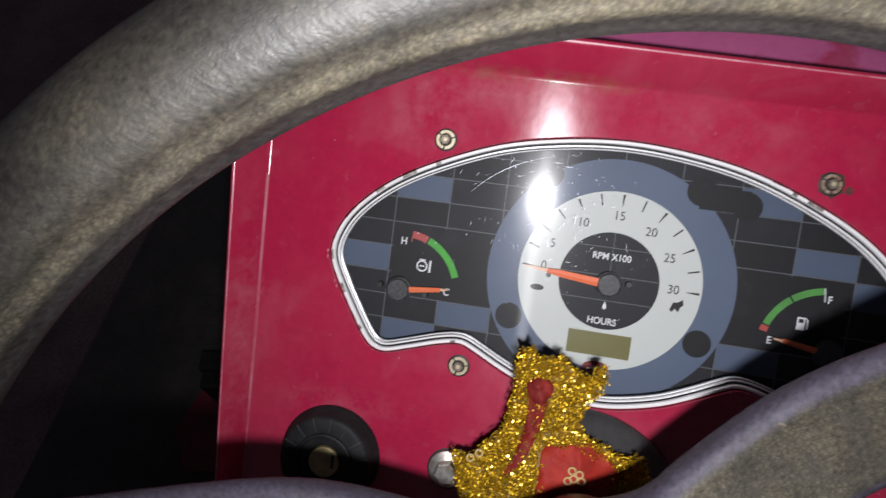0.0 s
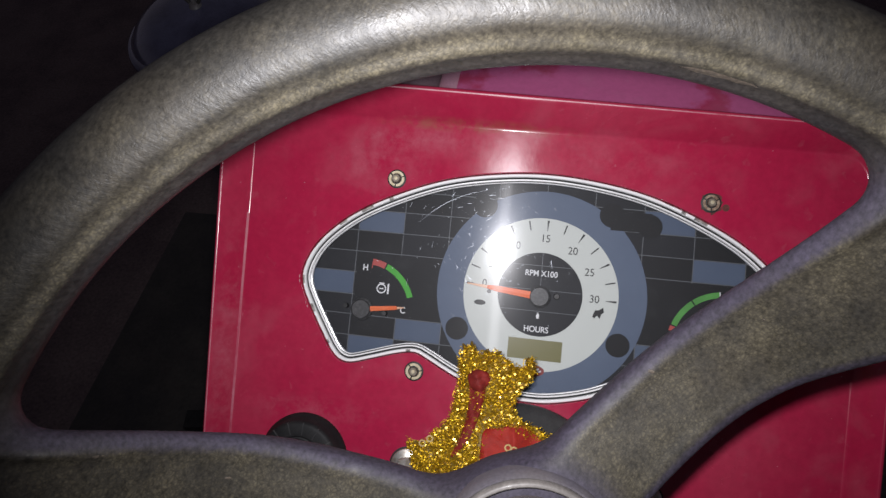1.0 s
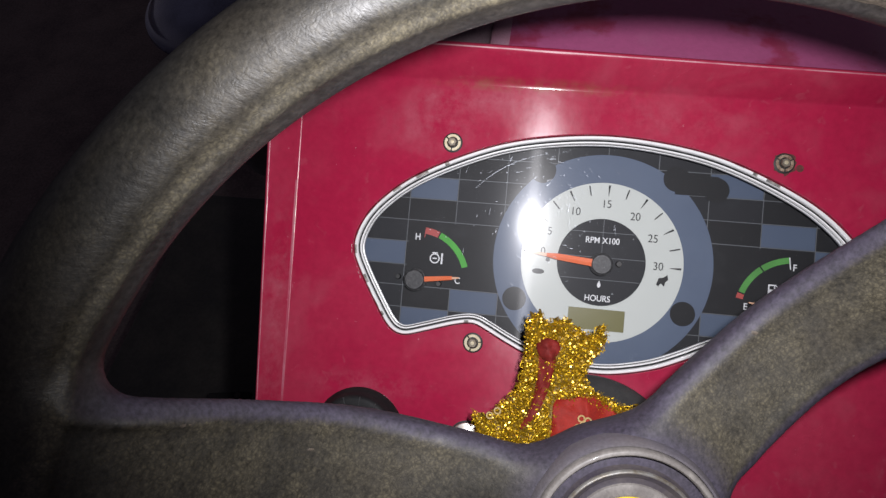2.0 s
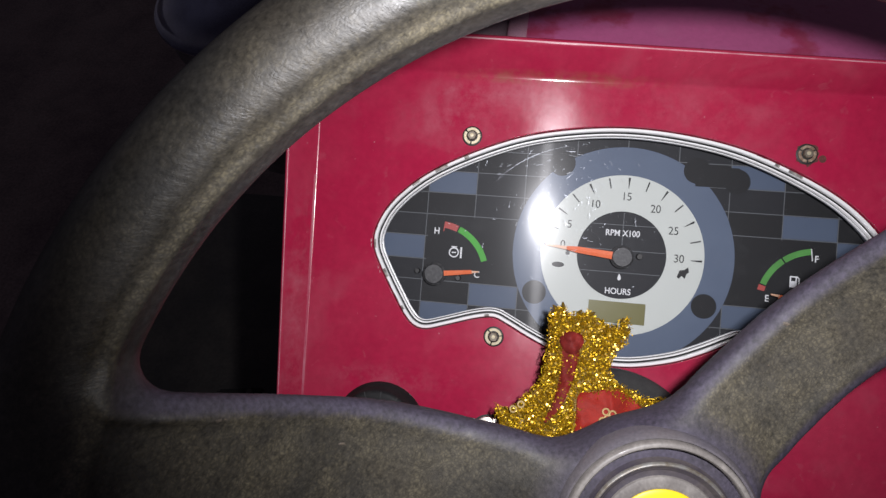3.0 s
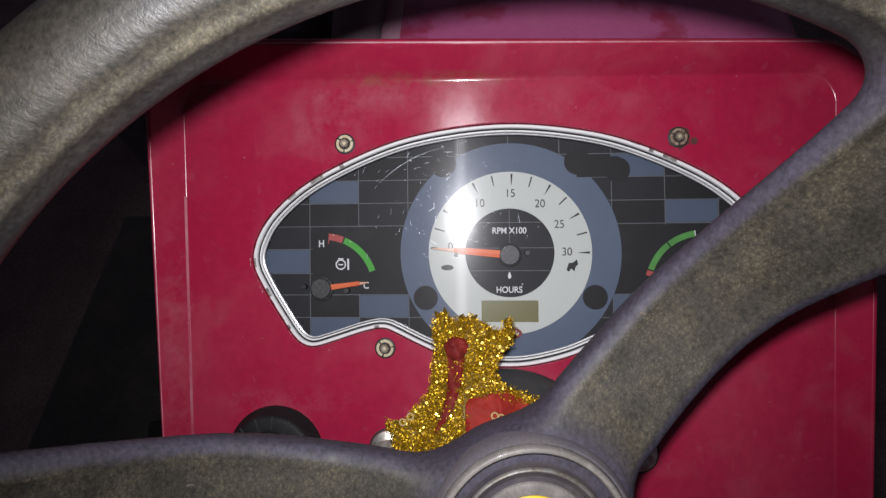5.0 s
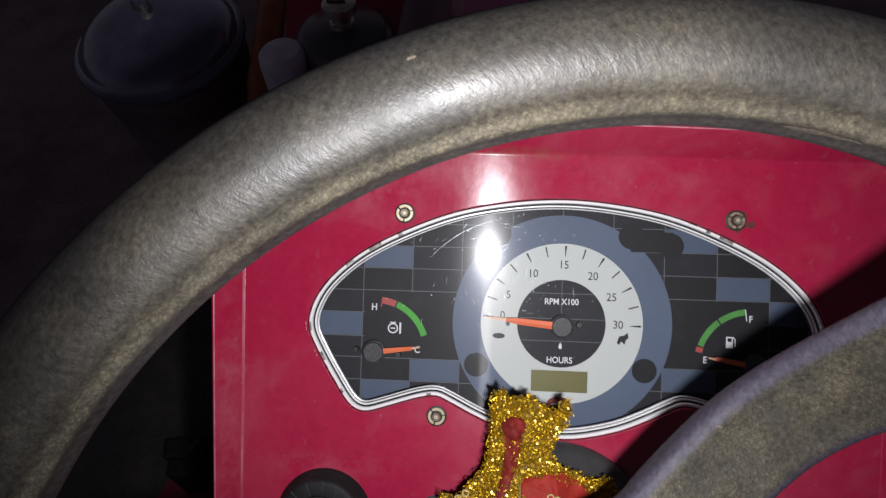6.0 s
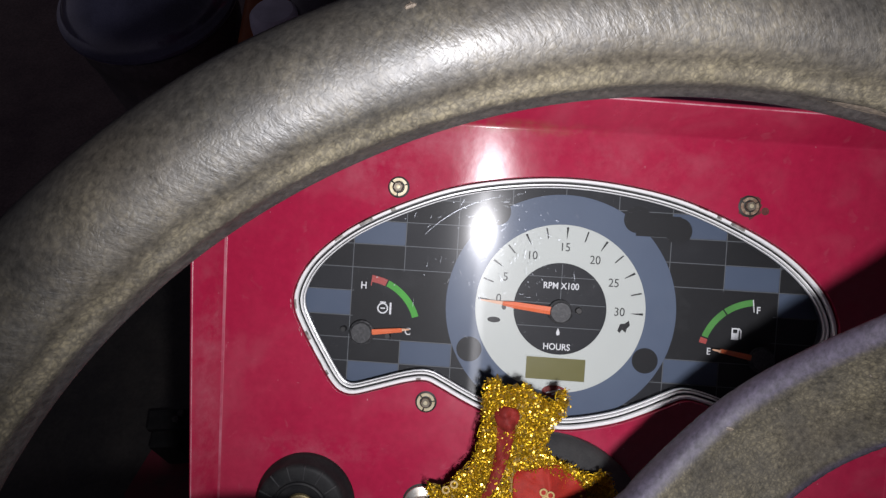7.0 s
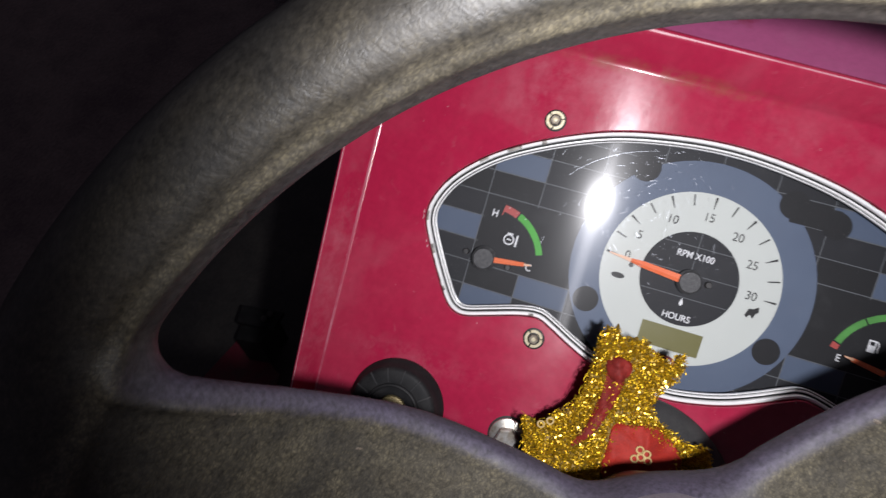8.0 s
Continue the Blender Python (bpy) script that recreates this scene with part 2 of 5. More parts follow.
RED = (0.365, 0.014, 0.052)
SMEAR, GRIME = (0.46, 0.15, 0.19), (0.26, 0.085, 0.05)
SMEARS = ((-0.094, 0.108, 0.034, 0.022, 0.30, SMEAR), (-0.066, 0.123, 0.045, 0.012, 0.32, SMEAR), (-0.040, 0.131, 0.065, 0.0045, 0.9, GRIME), (0.030, 0.118, 0.080, 0.016, 0.18, SMEAR), (-0.172, -0.010, 0.008, 0.100, 0.3, SMEAR), (-0.120, -0.035, 0.050, 0.012, 0.25, SMEAR))
red_paint = material("red_paint", RED, rough=0.17, vary=0.6, scale=11, tint=(0.39, 0.042, 0.078), grain=0.08, grain_scale=260, coat=0.3, coat_rough=0.12, bump=0.045, bump_scale=190, rough_vary=0.12, streak=0.85, specks=(0.48, 0.16, 0.2), smears=SMEARS)
hood_paint = material("dusty_red_paint", (0.52, 0.115, 0.27), rough=0.42, vary=0.85, scale=17, tint=(0.40, 0.03, 0.085), grain=0.07, grain_scale=260, spread=(0.53, 0.60), coat=0.2, coat_rough=0.25, specks=(0.50, 0.26, 0.36))
dark_plate_red = material("dark_mottled_red_paint", (0.14, 0.010, 0.024), rough=0.6, vary=0.8, scale=30, tint=(0.05, 0.03, 0.025), grain=0.3)
hood_edge = material("worn_pink_edge", (0.50, 0.24, 0.30), rough=0.45, vary=0.8, scale=60, tint=(0.52, 0.28, 0.38), grain=0.15)
edge_wear = material("scuffed_red_paint", (0.40, 0.07, 0.11), rough=0.4, vary=0.9, scale=55, tint=(0.56, 0.27, 0.31), spread=(0.35, 0.6), grain=0.15)
scar_mat = material("scarred_plastic", (0.125, 0.10, 0.075), rough=0.6, vary=0.7, scale=600, tint=(0.06, 0.05, 0.042), grain=0.4)
hub_skin = material("grey_hub_plastic", (0.098, 0.089, 0.106), rough=0.5, vary=0.5, scale=40, tint=(0.13, 0.115, 0.11), grain=0.2, bump=0.1)
rubbed_red = material("rubbed_red_paint", (0.37, 0.045, 0.085), rough=0.42, vary=0.9, scale=60, tint=(0.45, 0.13, 0.18), spread=(0.4, 0.65), grain=0.15)
black_plastic = material("black_plastic", (0.018, 0.018, 0.018), rough=0.42, vary=0.6, scale=60, tint=(0.06, 0.055, 0.05), grain=0.2, bump=0.05, rough_vary=0.2)
# bluish diffuse tone stands in for sky light mirrored in black gloss
dome_paint = material("sky_tinted_black_gloss", (0.06, 0.06, 0.105), rough=0.2, vary=0.8, scale=16, tint=(0.13, 0.13, 0.22), grain=0.2, coat=1.0, coat_rough=0.1)
housing_mat = material("dusty_black_plastic", (0.07, 0.066, 0.074), rough=0.35, vary=0.6, scale=30, tint=(0.11, 0.10, 0.12), grain=0.2, coat=0.3)
bowl_paint = material("dusty_grey_steel", (0.12, 0.115, 0.12), rough=0.5, vary=0.8, scale=18, tint=(0.22, 0.20, 0.20), grain=0.25, grain_scale=200)
hose_mat = material("dusty_hose_rubber", (0.16, 0.10, 0.12), rough=0.6, vary=0.6, scale=40, tint=(0.20, 0.15, 0.17), grain=0.25)
switch_black = material("black_switch_plastic", (0.009, 0.009, 0.010), rough=0.6, spec=0.25, vary=0.6, scale=90, tint=(0.022, 0.021, 0.021), grain=0.3)
smoky_cap = material("smoky_grey_plastic", (0.050, 0.043, 0.055), rough=0.3, vary=0.8, scale=45, tint=(0.095, 0.081, 0.072), grain=0.2, coat=0.5)
cap_grey = material("dusty_grey_plastic", (0.16, 0.145, 0.135), rough=0.5, vary=0.7, scale=140, tint=(0.26, 0.24, 0.22), grain=0.2, coat=0.2)
knob_mat = material("grainy_black_plastic", (0.03, 0.03, 0.031), rough=0.5, vary=0.6, scale=700, tint=(0.09, 0.09, 0.09), grain=0.5, grain_scale=1500, bump=0.1, bump_scale=1500)
rubber = material("black_rubber", (0.02, 0.02, 0.022), rough=0.7, vary=0.5, scale=50, tint=(0.06, 0.058, 0.055), grain=0.2, bump=0.1)
# near white and hardly metallic: the torch's reflection is put into the colour
chrome = material("chrome", (0.95, 0.95, 0.95), rough=0.22, metal=0.1, vary=0.35, scale=110, tint=(0.36, 0.35, 0.34), spread=(0.55, 0.75), rough_vary=0.2)
mirror_wall = material("dull_silver_wall", (0.16, 0.17, 0.20), rough=0.5, metal=0.3, vary=0.5, scale=200, tint=(0.10, 0.11, 0.13))
bare_metal = material("bare_bright_metal", (0.70, 0.60, 0.60), rough=0.35, metal=0.5, vary=0.6, scale=500, tint=(0.45, 0.2, 0.22))
dull_patch = material("flaked_chrome", (0.16, 0.15, 0.145), rough=0.6, metal=0.3, vary=0.9, scale=420, tint=(0.50, 0.47, 0.42), grain=0.3)
zinc = material("zinc_steel", (0.72, 0.70, 0.66), rough=0.38, metal=0.85, vary=0.7, scale=260, tint=(0.35, 0.25, 0.13), grain=0.15, bump=0.05)
bolt_grey = material("dirty_grey_steel", (0.20, 0.175, 0.14), rough=0.5, metal=0.5, vary=0.7, scale=300, tint=(0.12, 0.09, 0.06), grain=0.2)
washer_mat = material("cream_plated_washer", (0.52, 0.46, 0.33), rough=0.45, metal=0.35, vary=0.7, scale=400, tint=(0.42, 0.33, 0.18), grain=0.15)
rusty_washer = material("rusty_washer", (0.20, 0.12, 0.08), rough=0.6, metal=0.3, vary=0.8, scale=500, tint=(0.42, 0.34, 0.25), grain=0.3)
rust = material("rusty_stain", (0.085, 0.022, 0.02), rough=0.85, vary=0.8, scale=500, tint=(0.14, 0.035, 0.03), grain=0.3)
dial_black = material("dial_dark_print", (0.0075, 0.0085, 0.0115), rough=0.65, vary=0.4, scale=30, tint=(0.0105, 0.0115, 0.015), grain=0.06)
dial_dark2 = material("dial_charcoal_print", (0.0042, 0.0046, 0.0058), rough=0.65, vary=0.3, scale=40, grain=0.06)
dial_blue = material("dial_slate_print", (0.066, 0.092, 0.145), rough=0.6, vary=0.4, scale=30, tint=(0.088, 0.118, 0.175), grain=0.04)
dial_ring = material("dial_blue_grey_print", (0.083, 0.112, 0.172), rough=0.6, vary=0.4, scale=24, tint=(0.108, 0.145, 0.212), grain=0.04)
dial_line = material("dial_grid_print", (0.13, 0.14, 0.15), rough=0.6)
dial_white = material("dial_white_print", (0.58, 0.61, 0.57), rough=0.6, vary=0.4, scale=30, tint=(0.54, 0.575, 0.535), grain=0.03)
ink = material("dial_black_ink", (0.012, 0.012, 0.012), rough=0.6)
white_ink = material("dial_white_ink", (0.75, 0.76, 0.77), rough=0.6)
green_ink = material("dial_green_ink", (0.06, 0.36, 0.035), rough=0.6, vary=0.3, scale=90)
# duller copy of the green print: shade over the fuel gauge, put into colour
green_shaded = material("shaded_green_ink", (0.07, 0.25, 0.05), rough=0.6, vary=0.4, scale=90)
red_ink = material("dial_red_ink", (0.42, 0.07, 0.06), rough=0.6)
needle_mat = material("orange_needle_paint", (0.85, 0.17, 0.06), rough=0.5, vary=0.3, scale=120, tint=(0.85, 0.3, 0.16))
needle_pale = material("pale_needle_tip", (0.72, 0.42, 0.27), rough=0.5, vary=0.4, scale=200, tint=(0.6, 0.3, 0.15))
lcd_mat = material("grey_green_lcd", (0.165, 0.155, 0.055), rough=0.35, vary=0.5, scale=50, tint=(0.20, 0.19, 0.08))
badge_mat = material("dark_red_badge_print", (0.22, 0.03, 0.025), rough=0.5)
yellow_badge = material("yellow_badge", (0.85, 0.62, 0.01), rough=0.4, vary=0.3, scale=60, tint=(0.75, 0.5, 0.02))
gold_cloth = material("gold_brocade", (0.17, 0.105, 0.010), rough=0.55, metal=0.3, vary=0.8, scale=160, tint=(0.14, 0.08, 0.01), grain=0.4, grain_scale=900, bump=0.5, bump_scale=700)
tinsel_mat = material("gold_tinsel", (0.58, 0.37, 0.018), rough=0.46, metal=0.85, vary=0.7, scale=160, tint=(0.42, 0.235, 0.008))
sequin_mat = material("gold_sequin", (0.85, 0.56, 0.11), rough=0.33, metal=0.95)
ring_gold = material("pale_gold_ring", (0.72, 0.55, 0.26), rough=0.35, metal=0.3, vary=0.5, scale=600, tint=(0.5, 0.3, 0.1))
red_dark = material("dark_red_satin_cloth", (0.20, 0.014, 0.010), rough=0.72, spec=0.3, vary=0.6, scale=150, tint=(0.10, 0.012, 0.012), grain=0.25, grain_scale=1500, bump=0.2, bump_scale=900)
red_cloth = material("red_satin_cloth", (0.33, 0.020, 0.012), rough=0.72, spec=0.3, vary=0.6, scale=120, tint=(0.22, 0.02, 0.015), grain=0.2, grain_scale=1500, bump=0.15, bump_scale=1200)
soil = material("dusty_ground", (0.26, 0.20, 0.19), rough=0.9, vary=0.8, scale=6, tint=(0.15, 0.11, 0.115), grain=0.3, grain_scale=120, bump=3, bump_scale=40)
dark_steel = material("dirty_dark_steel", (0.030, 0.028, 0.027), rough=0.6, vary=0.7, scale=14, tint=(0.062, 0.055, 0.048), grain=0.25, grain_scale=200)
bottle_mat = material("cloudy_plastic", (0.80, 0.78, 0.92), rough=0.3, vary=0.5, scale=30, tint=(0.30, 0.28, 0.36))
copper_mat = material("orange_hose", (0.30, 0.09, 0.03), rough=0.5, vary=0.5, scale=40)
brass_old = material("dull_brass", (0.36, 0.29, 0.14), rough=0.5, metal=0.5, vary=0.7, scale=200, tint=(0.22, 0.17, 0.09), grain=0.2)


def wheel_material(name, base, violet, stain, dust, rough, cells, stretch3, pore, network):
    """Moulded black plastic with a leather grain: dark pores, brown stains, dust lying in the fine cracks, wrinkles round the rim."""
    m = bpy.data.materials.new(name)
    m.use_nodes = True
    nt = m.node_tree
    bs = nt.nodes["Principled BSDF"]
    tc = nt.nodes.new("ShaderNodeTexCoord")
    mp = nt.nodes.new("ShaderNodeMapping")
    mp.inputs["Rotation"].default_value = (0.0, radians(35), 0.0)
    mp.inputs["Scale"].default_value = stretch3
    nt.links.new(tc.outputs["Object"], mp.inputs["Vector"])

    def noise_range(vec, scale, detail, lo, hi, a, b):
        n = nt.nodes.new("ShaderNodeTexNoise")
        n.inputs["Scale"].default_value, n.inputs["Detail"].default_value, n.inputs["Roughness"].default_value = scale, detail, 0.66
        nt.links.new(vec, n.inputs["Vector"])
        r = nt.nodes.new("ShaderNodeMapRange")
        r.inputs["From Min"].default_value, r.inputs["From Max"].default_value = lo, hi
        r.inputs["To Min"].default_value, r.inputs["To Max"].default_value = a, b
        nt.links.new(n.outputs["Fac"], r.inputs["Value"])
        return n.outputs["Fac"], r.outputs[0], n

    def mix_color(fac, a, b):
        x = nt.nodes.new("ShaderNodeMix")
        x.data_type = "RGBA"
        nt.links.new(fac, x.inputs[0])
        if isinstance(a, tuple):
            x.inputs[6].default_value = (*a, 1)
        else:
            nt.links.new(a, x.inputs[6])
        x.inputs[7].default_value = (*b, 1)
        return x.outputs[2]

    def times(a, b):
        x = nt.nodes.new("ShaderNodeMath")
        x.operation = "MULTIPLY"
        nt.links.new(a, x.inputs[0])
        nt.links.new(b, x.inputs[1])
        return x.outputs[0]

    raw = tc.outputs["Object"]
    _, large, _ = noise_range(raw, 24, 5, 0.4, 0.64, 0.0, 0.9)
    col = mix_color(large, base, stain)
    # violet ambient light on the edges, mixed into the base colour
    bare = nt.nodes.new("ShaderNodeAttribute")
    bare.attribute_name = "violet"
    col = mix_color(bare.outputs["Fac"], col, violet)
    # bend the grain a little, so that the cells do not repeat
    _, _, wob = noise_range(raw, 140, 3, 0.0, 1.0, 0.0, 1.0)
    bend = nt.nodes.new("ShaderNodeVectorMath")
    bend.operation = "MULTIPLY_ADD"
    nt.links.new(wob.outputs["Color"], bend.inputs[0])
    bend.inputs[1].default_value = (0.006, 0.006, 0.006)
    nt.links.new(mp.outputs[0], bend.inputs[2])
    vo = nt.nodes.new("ShaderNodeTexVoronoi")
    vo.feature = "DISTANCE_TO_EDGE"
    vo.inputs["Scale"].default_value = cells
    nt.links.new(bend.outputs[0], vo.inputs["Vector"])
    crack = nt.nodes.new("ShaderNodeMapRange")
    crack.inputs["From Min"].default_value, crack.inputs["From Max"].default_value = 0.03, 0.30
    crack.inputs["To Min"].default_value, crack.inputs["To Max"].default_value = network
    nt.links.new(vo.outputs["Distance"], crack.inputs["Value"])
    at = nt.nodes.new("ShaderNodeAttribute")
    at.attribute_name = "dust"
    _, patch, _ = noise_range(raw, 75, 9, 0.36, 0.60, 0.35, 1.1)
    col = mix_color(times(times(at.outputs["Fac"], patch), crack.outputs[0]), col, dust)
    _, fine, fine_n = noise_range(mp.outputs[0], 620, 5, 0.3, 0.7, 0.5, 1.5)
    sc = nt.nodes.new("ShaderNodeVectorMath")
    sc.operation = "SCALE"
    nt.links.new(col, sc.inputs[0])
    nt.links.new(fine, sc.inputs["Scale"])
    nt.links.new(sc.outputs[0], bs.inputs["Base Color"])
    bs.inputs["Specular IOR Level"].default_value = 0.55
    _, ro, _ = noise_range(raw, 60, 5, 0.35, 0.65, rough, rough + 0.16)
    rougher = nt.nodes.new("ShaderNodeMath")
    rougher.operation = "MULTIPLY_ADD"
    nt.links.new(bare.outputs["Fac"], rougher.inputs[0])
    rougher.inputs[1].default_value = 0.2
    nt.links.new(ro, rougher.inputs[2])
    nt.links.new(rougher.outputs[0], bs.inputs["Roughness"])
    hgt = nt.nodes.new("ShaderNodeMath")
    hgt.operation = "MULTIPLY_ADD"
    nt.links.new(fine_n.outputs["Fac"], hgt.inputs[0])
    hgt.inputs[1].default_value = 0.35
    nt.links.new(vo.outputs["Distance"], hgt.inputs[2])
    # wrinkles that run round the rim's section, a little slanted
    lane = nt.nodes.new("ShaderNodeCombineXYZ")
    for i, key in enumerate(("along", "around")):
        src = nt.nodes.new("ShaderNodeAttribute")
        src.attribute_name = key
        nt.links.new(src.outputs["Fac"], lane.inputs[i])
    _, fold, _ = noise_range(lane.outputs[0], 400, 3, 0.3, 0.7, 0.0, 1.0)
    rimness = nt.nodes.new("ShaderNodeAttribute")
    rimness.attribute_name = "rimness"
    folds = nt.nodes.new("ShaderNodeMath")
    folds.operation = "MULTIPLY_ADD"
    nt.links.new(times(fold, rimness.outputs["Fac"]), folds.inputs[0])
    folds.inputs[1].default_value = 1.2
    nt.links.new(hgt.outputs[0], folds.inputs[2])
    hgt = folds
    bu = nt.nodes.new("ShaderNodeBump")
    bu.inputs["Strength"].default_value = 0.7
    bu.inputs["Distance"].default_value = pore / 1000
    nt.links.new(hgt.outputs[0], bu.inputs["Height"])
    nt.links.new(bu.outputs[0], bs.inputs["Normal"])
    return m


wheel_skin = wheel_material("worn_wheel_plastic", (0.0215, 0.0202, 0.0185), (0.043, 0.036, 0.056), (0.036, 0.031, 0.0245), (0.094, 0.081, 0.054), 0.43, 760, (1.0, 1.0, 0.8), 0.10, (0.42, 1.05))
FLARE_STRETCH = -0.95


def lens_material():
    """Clear plastic cover: it lets light through, mirrors at a soft sheen, and carries dust and fine scratches."""
    m = bpy.data.materials.new("clear_cover")
    m.use_nodes = True
    nt = m.node_tree
    nt.nodes.remove(nt.nodes["Principled BSDF"])
    out = nt.nodes["Material Output"]
    clear = nt.nodes.new("ShaderNodeBsdfTransparent")
    clear.inputs[0].default_value = (0.96, 0.96, 0.97, 1)
    streak_axis = nt.nodes.new("ShaderNodeCombineXYZ")
    streak_axis.inputs[0].default_value, streak_axis.inputs[1].default_value, streak_axis.inputs[2].default_value = PANEL_UP
    last = None
    # clean gloss, a worn sheen, and a stretched lobe imitating the camera's flare streak
    for rough, along_up, share in ((0.11, -0.25, 1.0), (0.23, -0.40, 0.46), (0.29, FLARE_STRETCH, 0.30)):
        g = nt.nodes.new("ShaderNodeBsdfGlossy")
        g.inputs["Roughness"].default_value = rough
        g.inputs["Anisotropy"].default_value = along_up
        nt.links.new(streak_axis.outputs[0], g.inputs["Tangent"])
        if last is None:
            last = g.outputs[0]
        else:
            gm = nt.nodes.new("ShaderNodeMixShader")
            gm.inputs[0].default_value = share
            nt.links.new(last, gm.inputs[1])
            nt.links.new(g.outputs[0], gm.inputs[2])
            last = gm.outputs[0]
    fr = nt.nodes.new("ShaderNodeFresnel")
    fr.inputs["IOR"].default_value = 1.36
    mix = nt.nodes.new("ShaderNodeMixShader")
    nt.links.new(fr.outputs[0], mix.inputs[0])
    nt.links.new(clear.outputs[0], mix.inputs[1])
    nt.links.new(last, mix.inputs[2])
    dust = nt.nodes.new("ShaderNodeBsdfDiffuse")
    dust.inputs[0].default_value = (0.6, 0.62, 0.66, 1)
    tc = nt.nodes.new("ShaderNodeTexCoord")
    no = nt.nodes.new("ShaderNodeTexNoise")
    no.inputs["Scale"].default_value, no.inputs["Detail"].default_value = 55, 8
    no.inputs["Roughness"].default_value = 0.75
    nt.links.new(tc.outputs["Object"], no.inputs["Vector"])
    ra = nt.nodes.new("ShaderNodeMapRange")
    ra.inputs["From Min"].default_value, ra.inputs["From Max"].default_value = 0.52, 0.85
    ra.inputs["To Min"].default_value, ra.inputs["To Max"].default_value = 0.002, 0.034
    nt.links.new(no.outputs["Fac"], ra.inputs["Value"])
    mix2 = nt.nodes.new("ShaderNodeMixShader")
    nt.links.new(ra.outputs[0], mix2.inputs[0])
    nt.links.new(mix.outputs[0], mix2.inputs[1])
    nt.links.new(dust.outputs[0], mix2.inputs[2])
    nt.links.new(mix2.outputs[0], out.inputs[0])
    return m


clear_cover = lens_material()
scratch_mat = material("scratched_plastic", (0.36, 0.38, 0.42), rough=0.42, metal=0.9)

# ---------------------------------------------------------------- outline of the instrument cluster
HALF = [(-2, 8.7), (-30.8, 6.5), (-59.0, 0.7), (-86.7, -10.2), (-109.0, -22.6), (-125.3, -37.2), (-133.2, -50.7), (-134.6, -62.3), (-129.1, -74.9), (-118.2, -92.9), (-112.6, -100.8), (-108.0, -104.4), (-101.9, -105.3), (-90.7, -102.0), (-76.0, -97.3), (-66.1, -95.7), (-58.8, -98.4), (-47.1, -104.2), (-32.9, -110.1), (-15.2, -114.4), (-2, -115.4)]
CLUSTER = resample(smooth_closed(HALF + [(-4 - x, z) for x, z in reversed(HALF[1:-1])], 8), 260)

# ---------------------------------------------------------------- ground and the dashboard
ground_bm = bmesh.new()
Gi = G.inverted()
for a, b in ((-400, -400), (400, -400), (400, 400), (-400, 400)):
    ground_bm.verts.new((a, b, 0))
ground_bm.faces.new(ground_bm.verts)
gme = bpy.data.meshes.new("ground")
ground_bm.to_mesh(gme)
ground_bm.free()
gme.materials.append(soil)
tagged(new("ground", gme), "dark dusty bare ground at night", "ground", kind="structure")


def rounded_panel(f, y, bottom=-255.0):
    """The dashboard's outline as (x, y, z): f = 0 at the foot of its raised border, 1 on the border's crest."""
    xl, tl, xr, tr, zt, sl, r = (a + (b - a) * f for a, b in ((-170.8, -182.9), (0.026, 0.048), (159.6, 171.5), (0.026, 0.040), (31.3, 45.7), (0.012, 0.029), (14.0, 28.0)))

    def top(x):
        return zt - sl * x

    pts = []
    lx, rx = xl - tl * 30, xr + tr * 30
    for a in range(180, 89, -6):
        pts.append((lx + r + r * math.cos(radians(a)), y, top(lx + r) - r + r * math.sin(radians(a))))
    for i in range(1, 24):
        x = lx + r + (rx - lx - 2 * r) * i / 24
        pts.append((x, y, top(x)))
    for a in range(90, -1, -6):
        pts.append((rx - r + r * math.cos(radians(a)), y, top(rx - r) - r + r * math.sin(radians(a))))
    zr, zl = pts[-1][2], pts[0][2]
    for i in range(1, 19):
        z = zr + (bottom - zr) * i / 18
        pts.append((rx + tr * (z - zr), y, z))
    x1, x0 = rx + tr * (bottom - zr), lx - tl * (bottom - zl)
    for i in range(1, 12):
        pts.append((x1 + (x0 - x1) * i / 12, y, bottom))
    for i in range(18, 0, -1):
        z = zl + (bottom - zl) * i / 18
        pts.append((lx - tl * (z - zl), y, z))
    return [Vector(p) for p in pts]


dashboard = thing("dashboard", (0, 420, -100), "crimson painted sheet-metal tractor dashboard with raised folded border", "dashboard")
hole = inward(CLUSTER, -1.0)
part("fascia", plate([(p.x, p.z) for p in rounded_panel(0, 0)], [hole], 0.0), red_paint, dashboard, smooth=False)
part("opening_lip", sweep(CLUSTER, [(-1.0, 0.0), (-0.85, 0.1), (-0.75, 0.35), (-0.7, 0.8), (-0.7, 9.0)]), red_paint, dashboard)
# bright bits along the left lip imitate glints on its chipped paint
chips = random.Random(11)
edge_loop = inward(CLUSTER, -1.35)
for k in range(1, len(edge_loop) - 1):
    p, q = edge_loop[k], edge_loop[k + 1]
    if p.x < -126 and -84 < p.y < -44 and chips.random() < 0.38:
        part("glint_chip", flat(bar(p.x, p.y, p.x + (q.x - p.x) * chips.uniform(0.3, 0.9), p.y + (q.y - p.y) * chips.uniform(0.3, 0.9), chips.uniform(0.15, 0.5), chips.uniform(0.1, 0.4)), -0.05, 0.1), bare_metal, dashboard, smooth=False)
FOLDS = [(0, 0), (0.05, -0.15), (0.10, -0.6), (0.15, -1.3), (0.2, -2.2), (0.9, -13.0), (0.95, -13.7), (1.0, -14.2), (1.06, -14.3), (1.12, -14.0), (1.17, -13.2), (1.19, -12.0), (1.19, 420.0)]
bm = bmesh.new()
bridge(bm, [[bm.verts.new(p) for p in rounded_panel(*f)] for f in FOLDS])
part("raised_border", bm, red_paint, dashboard, angle=75)


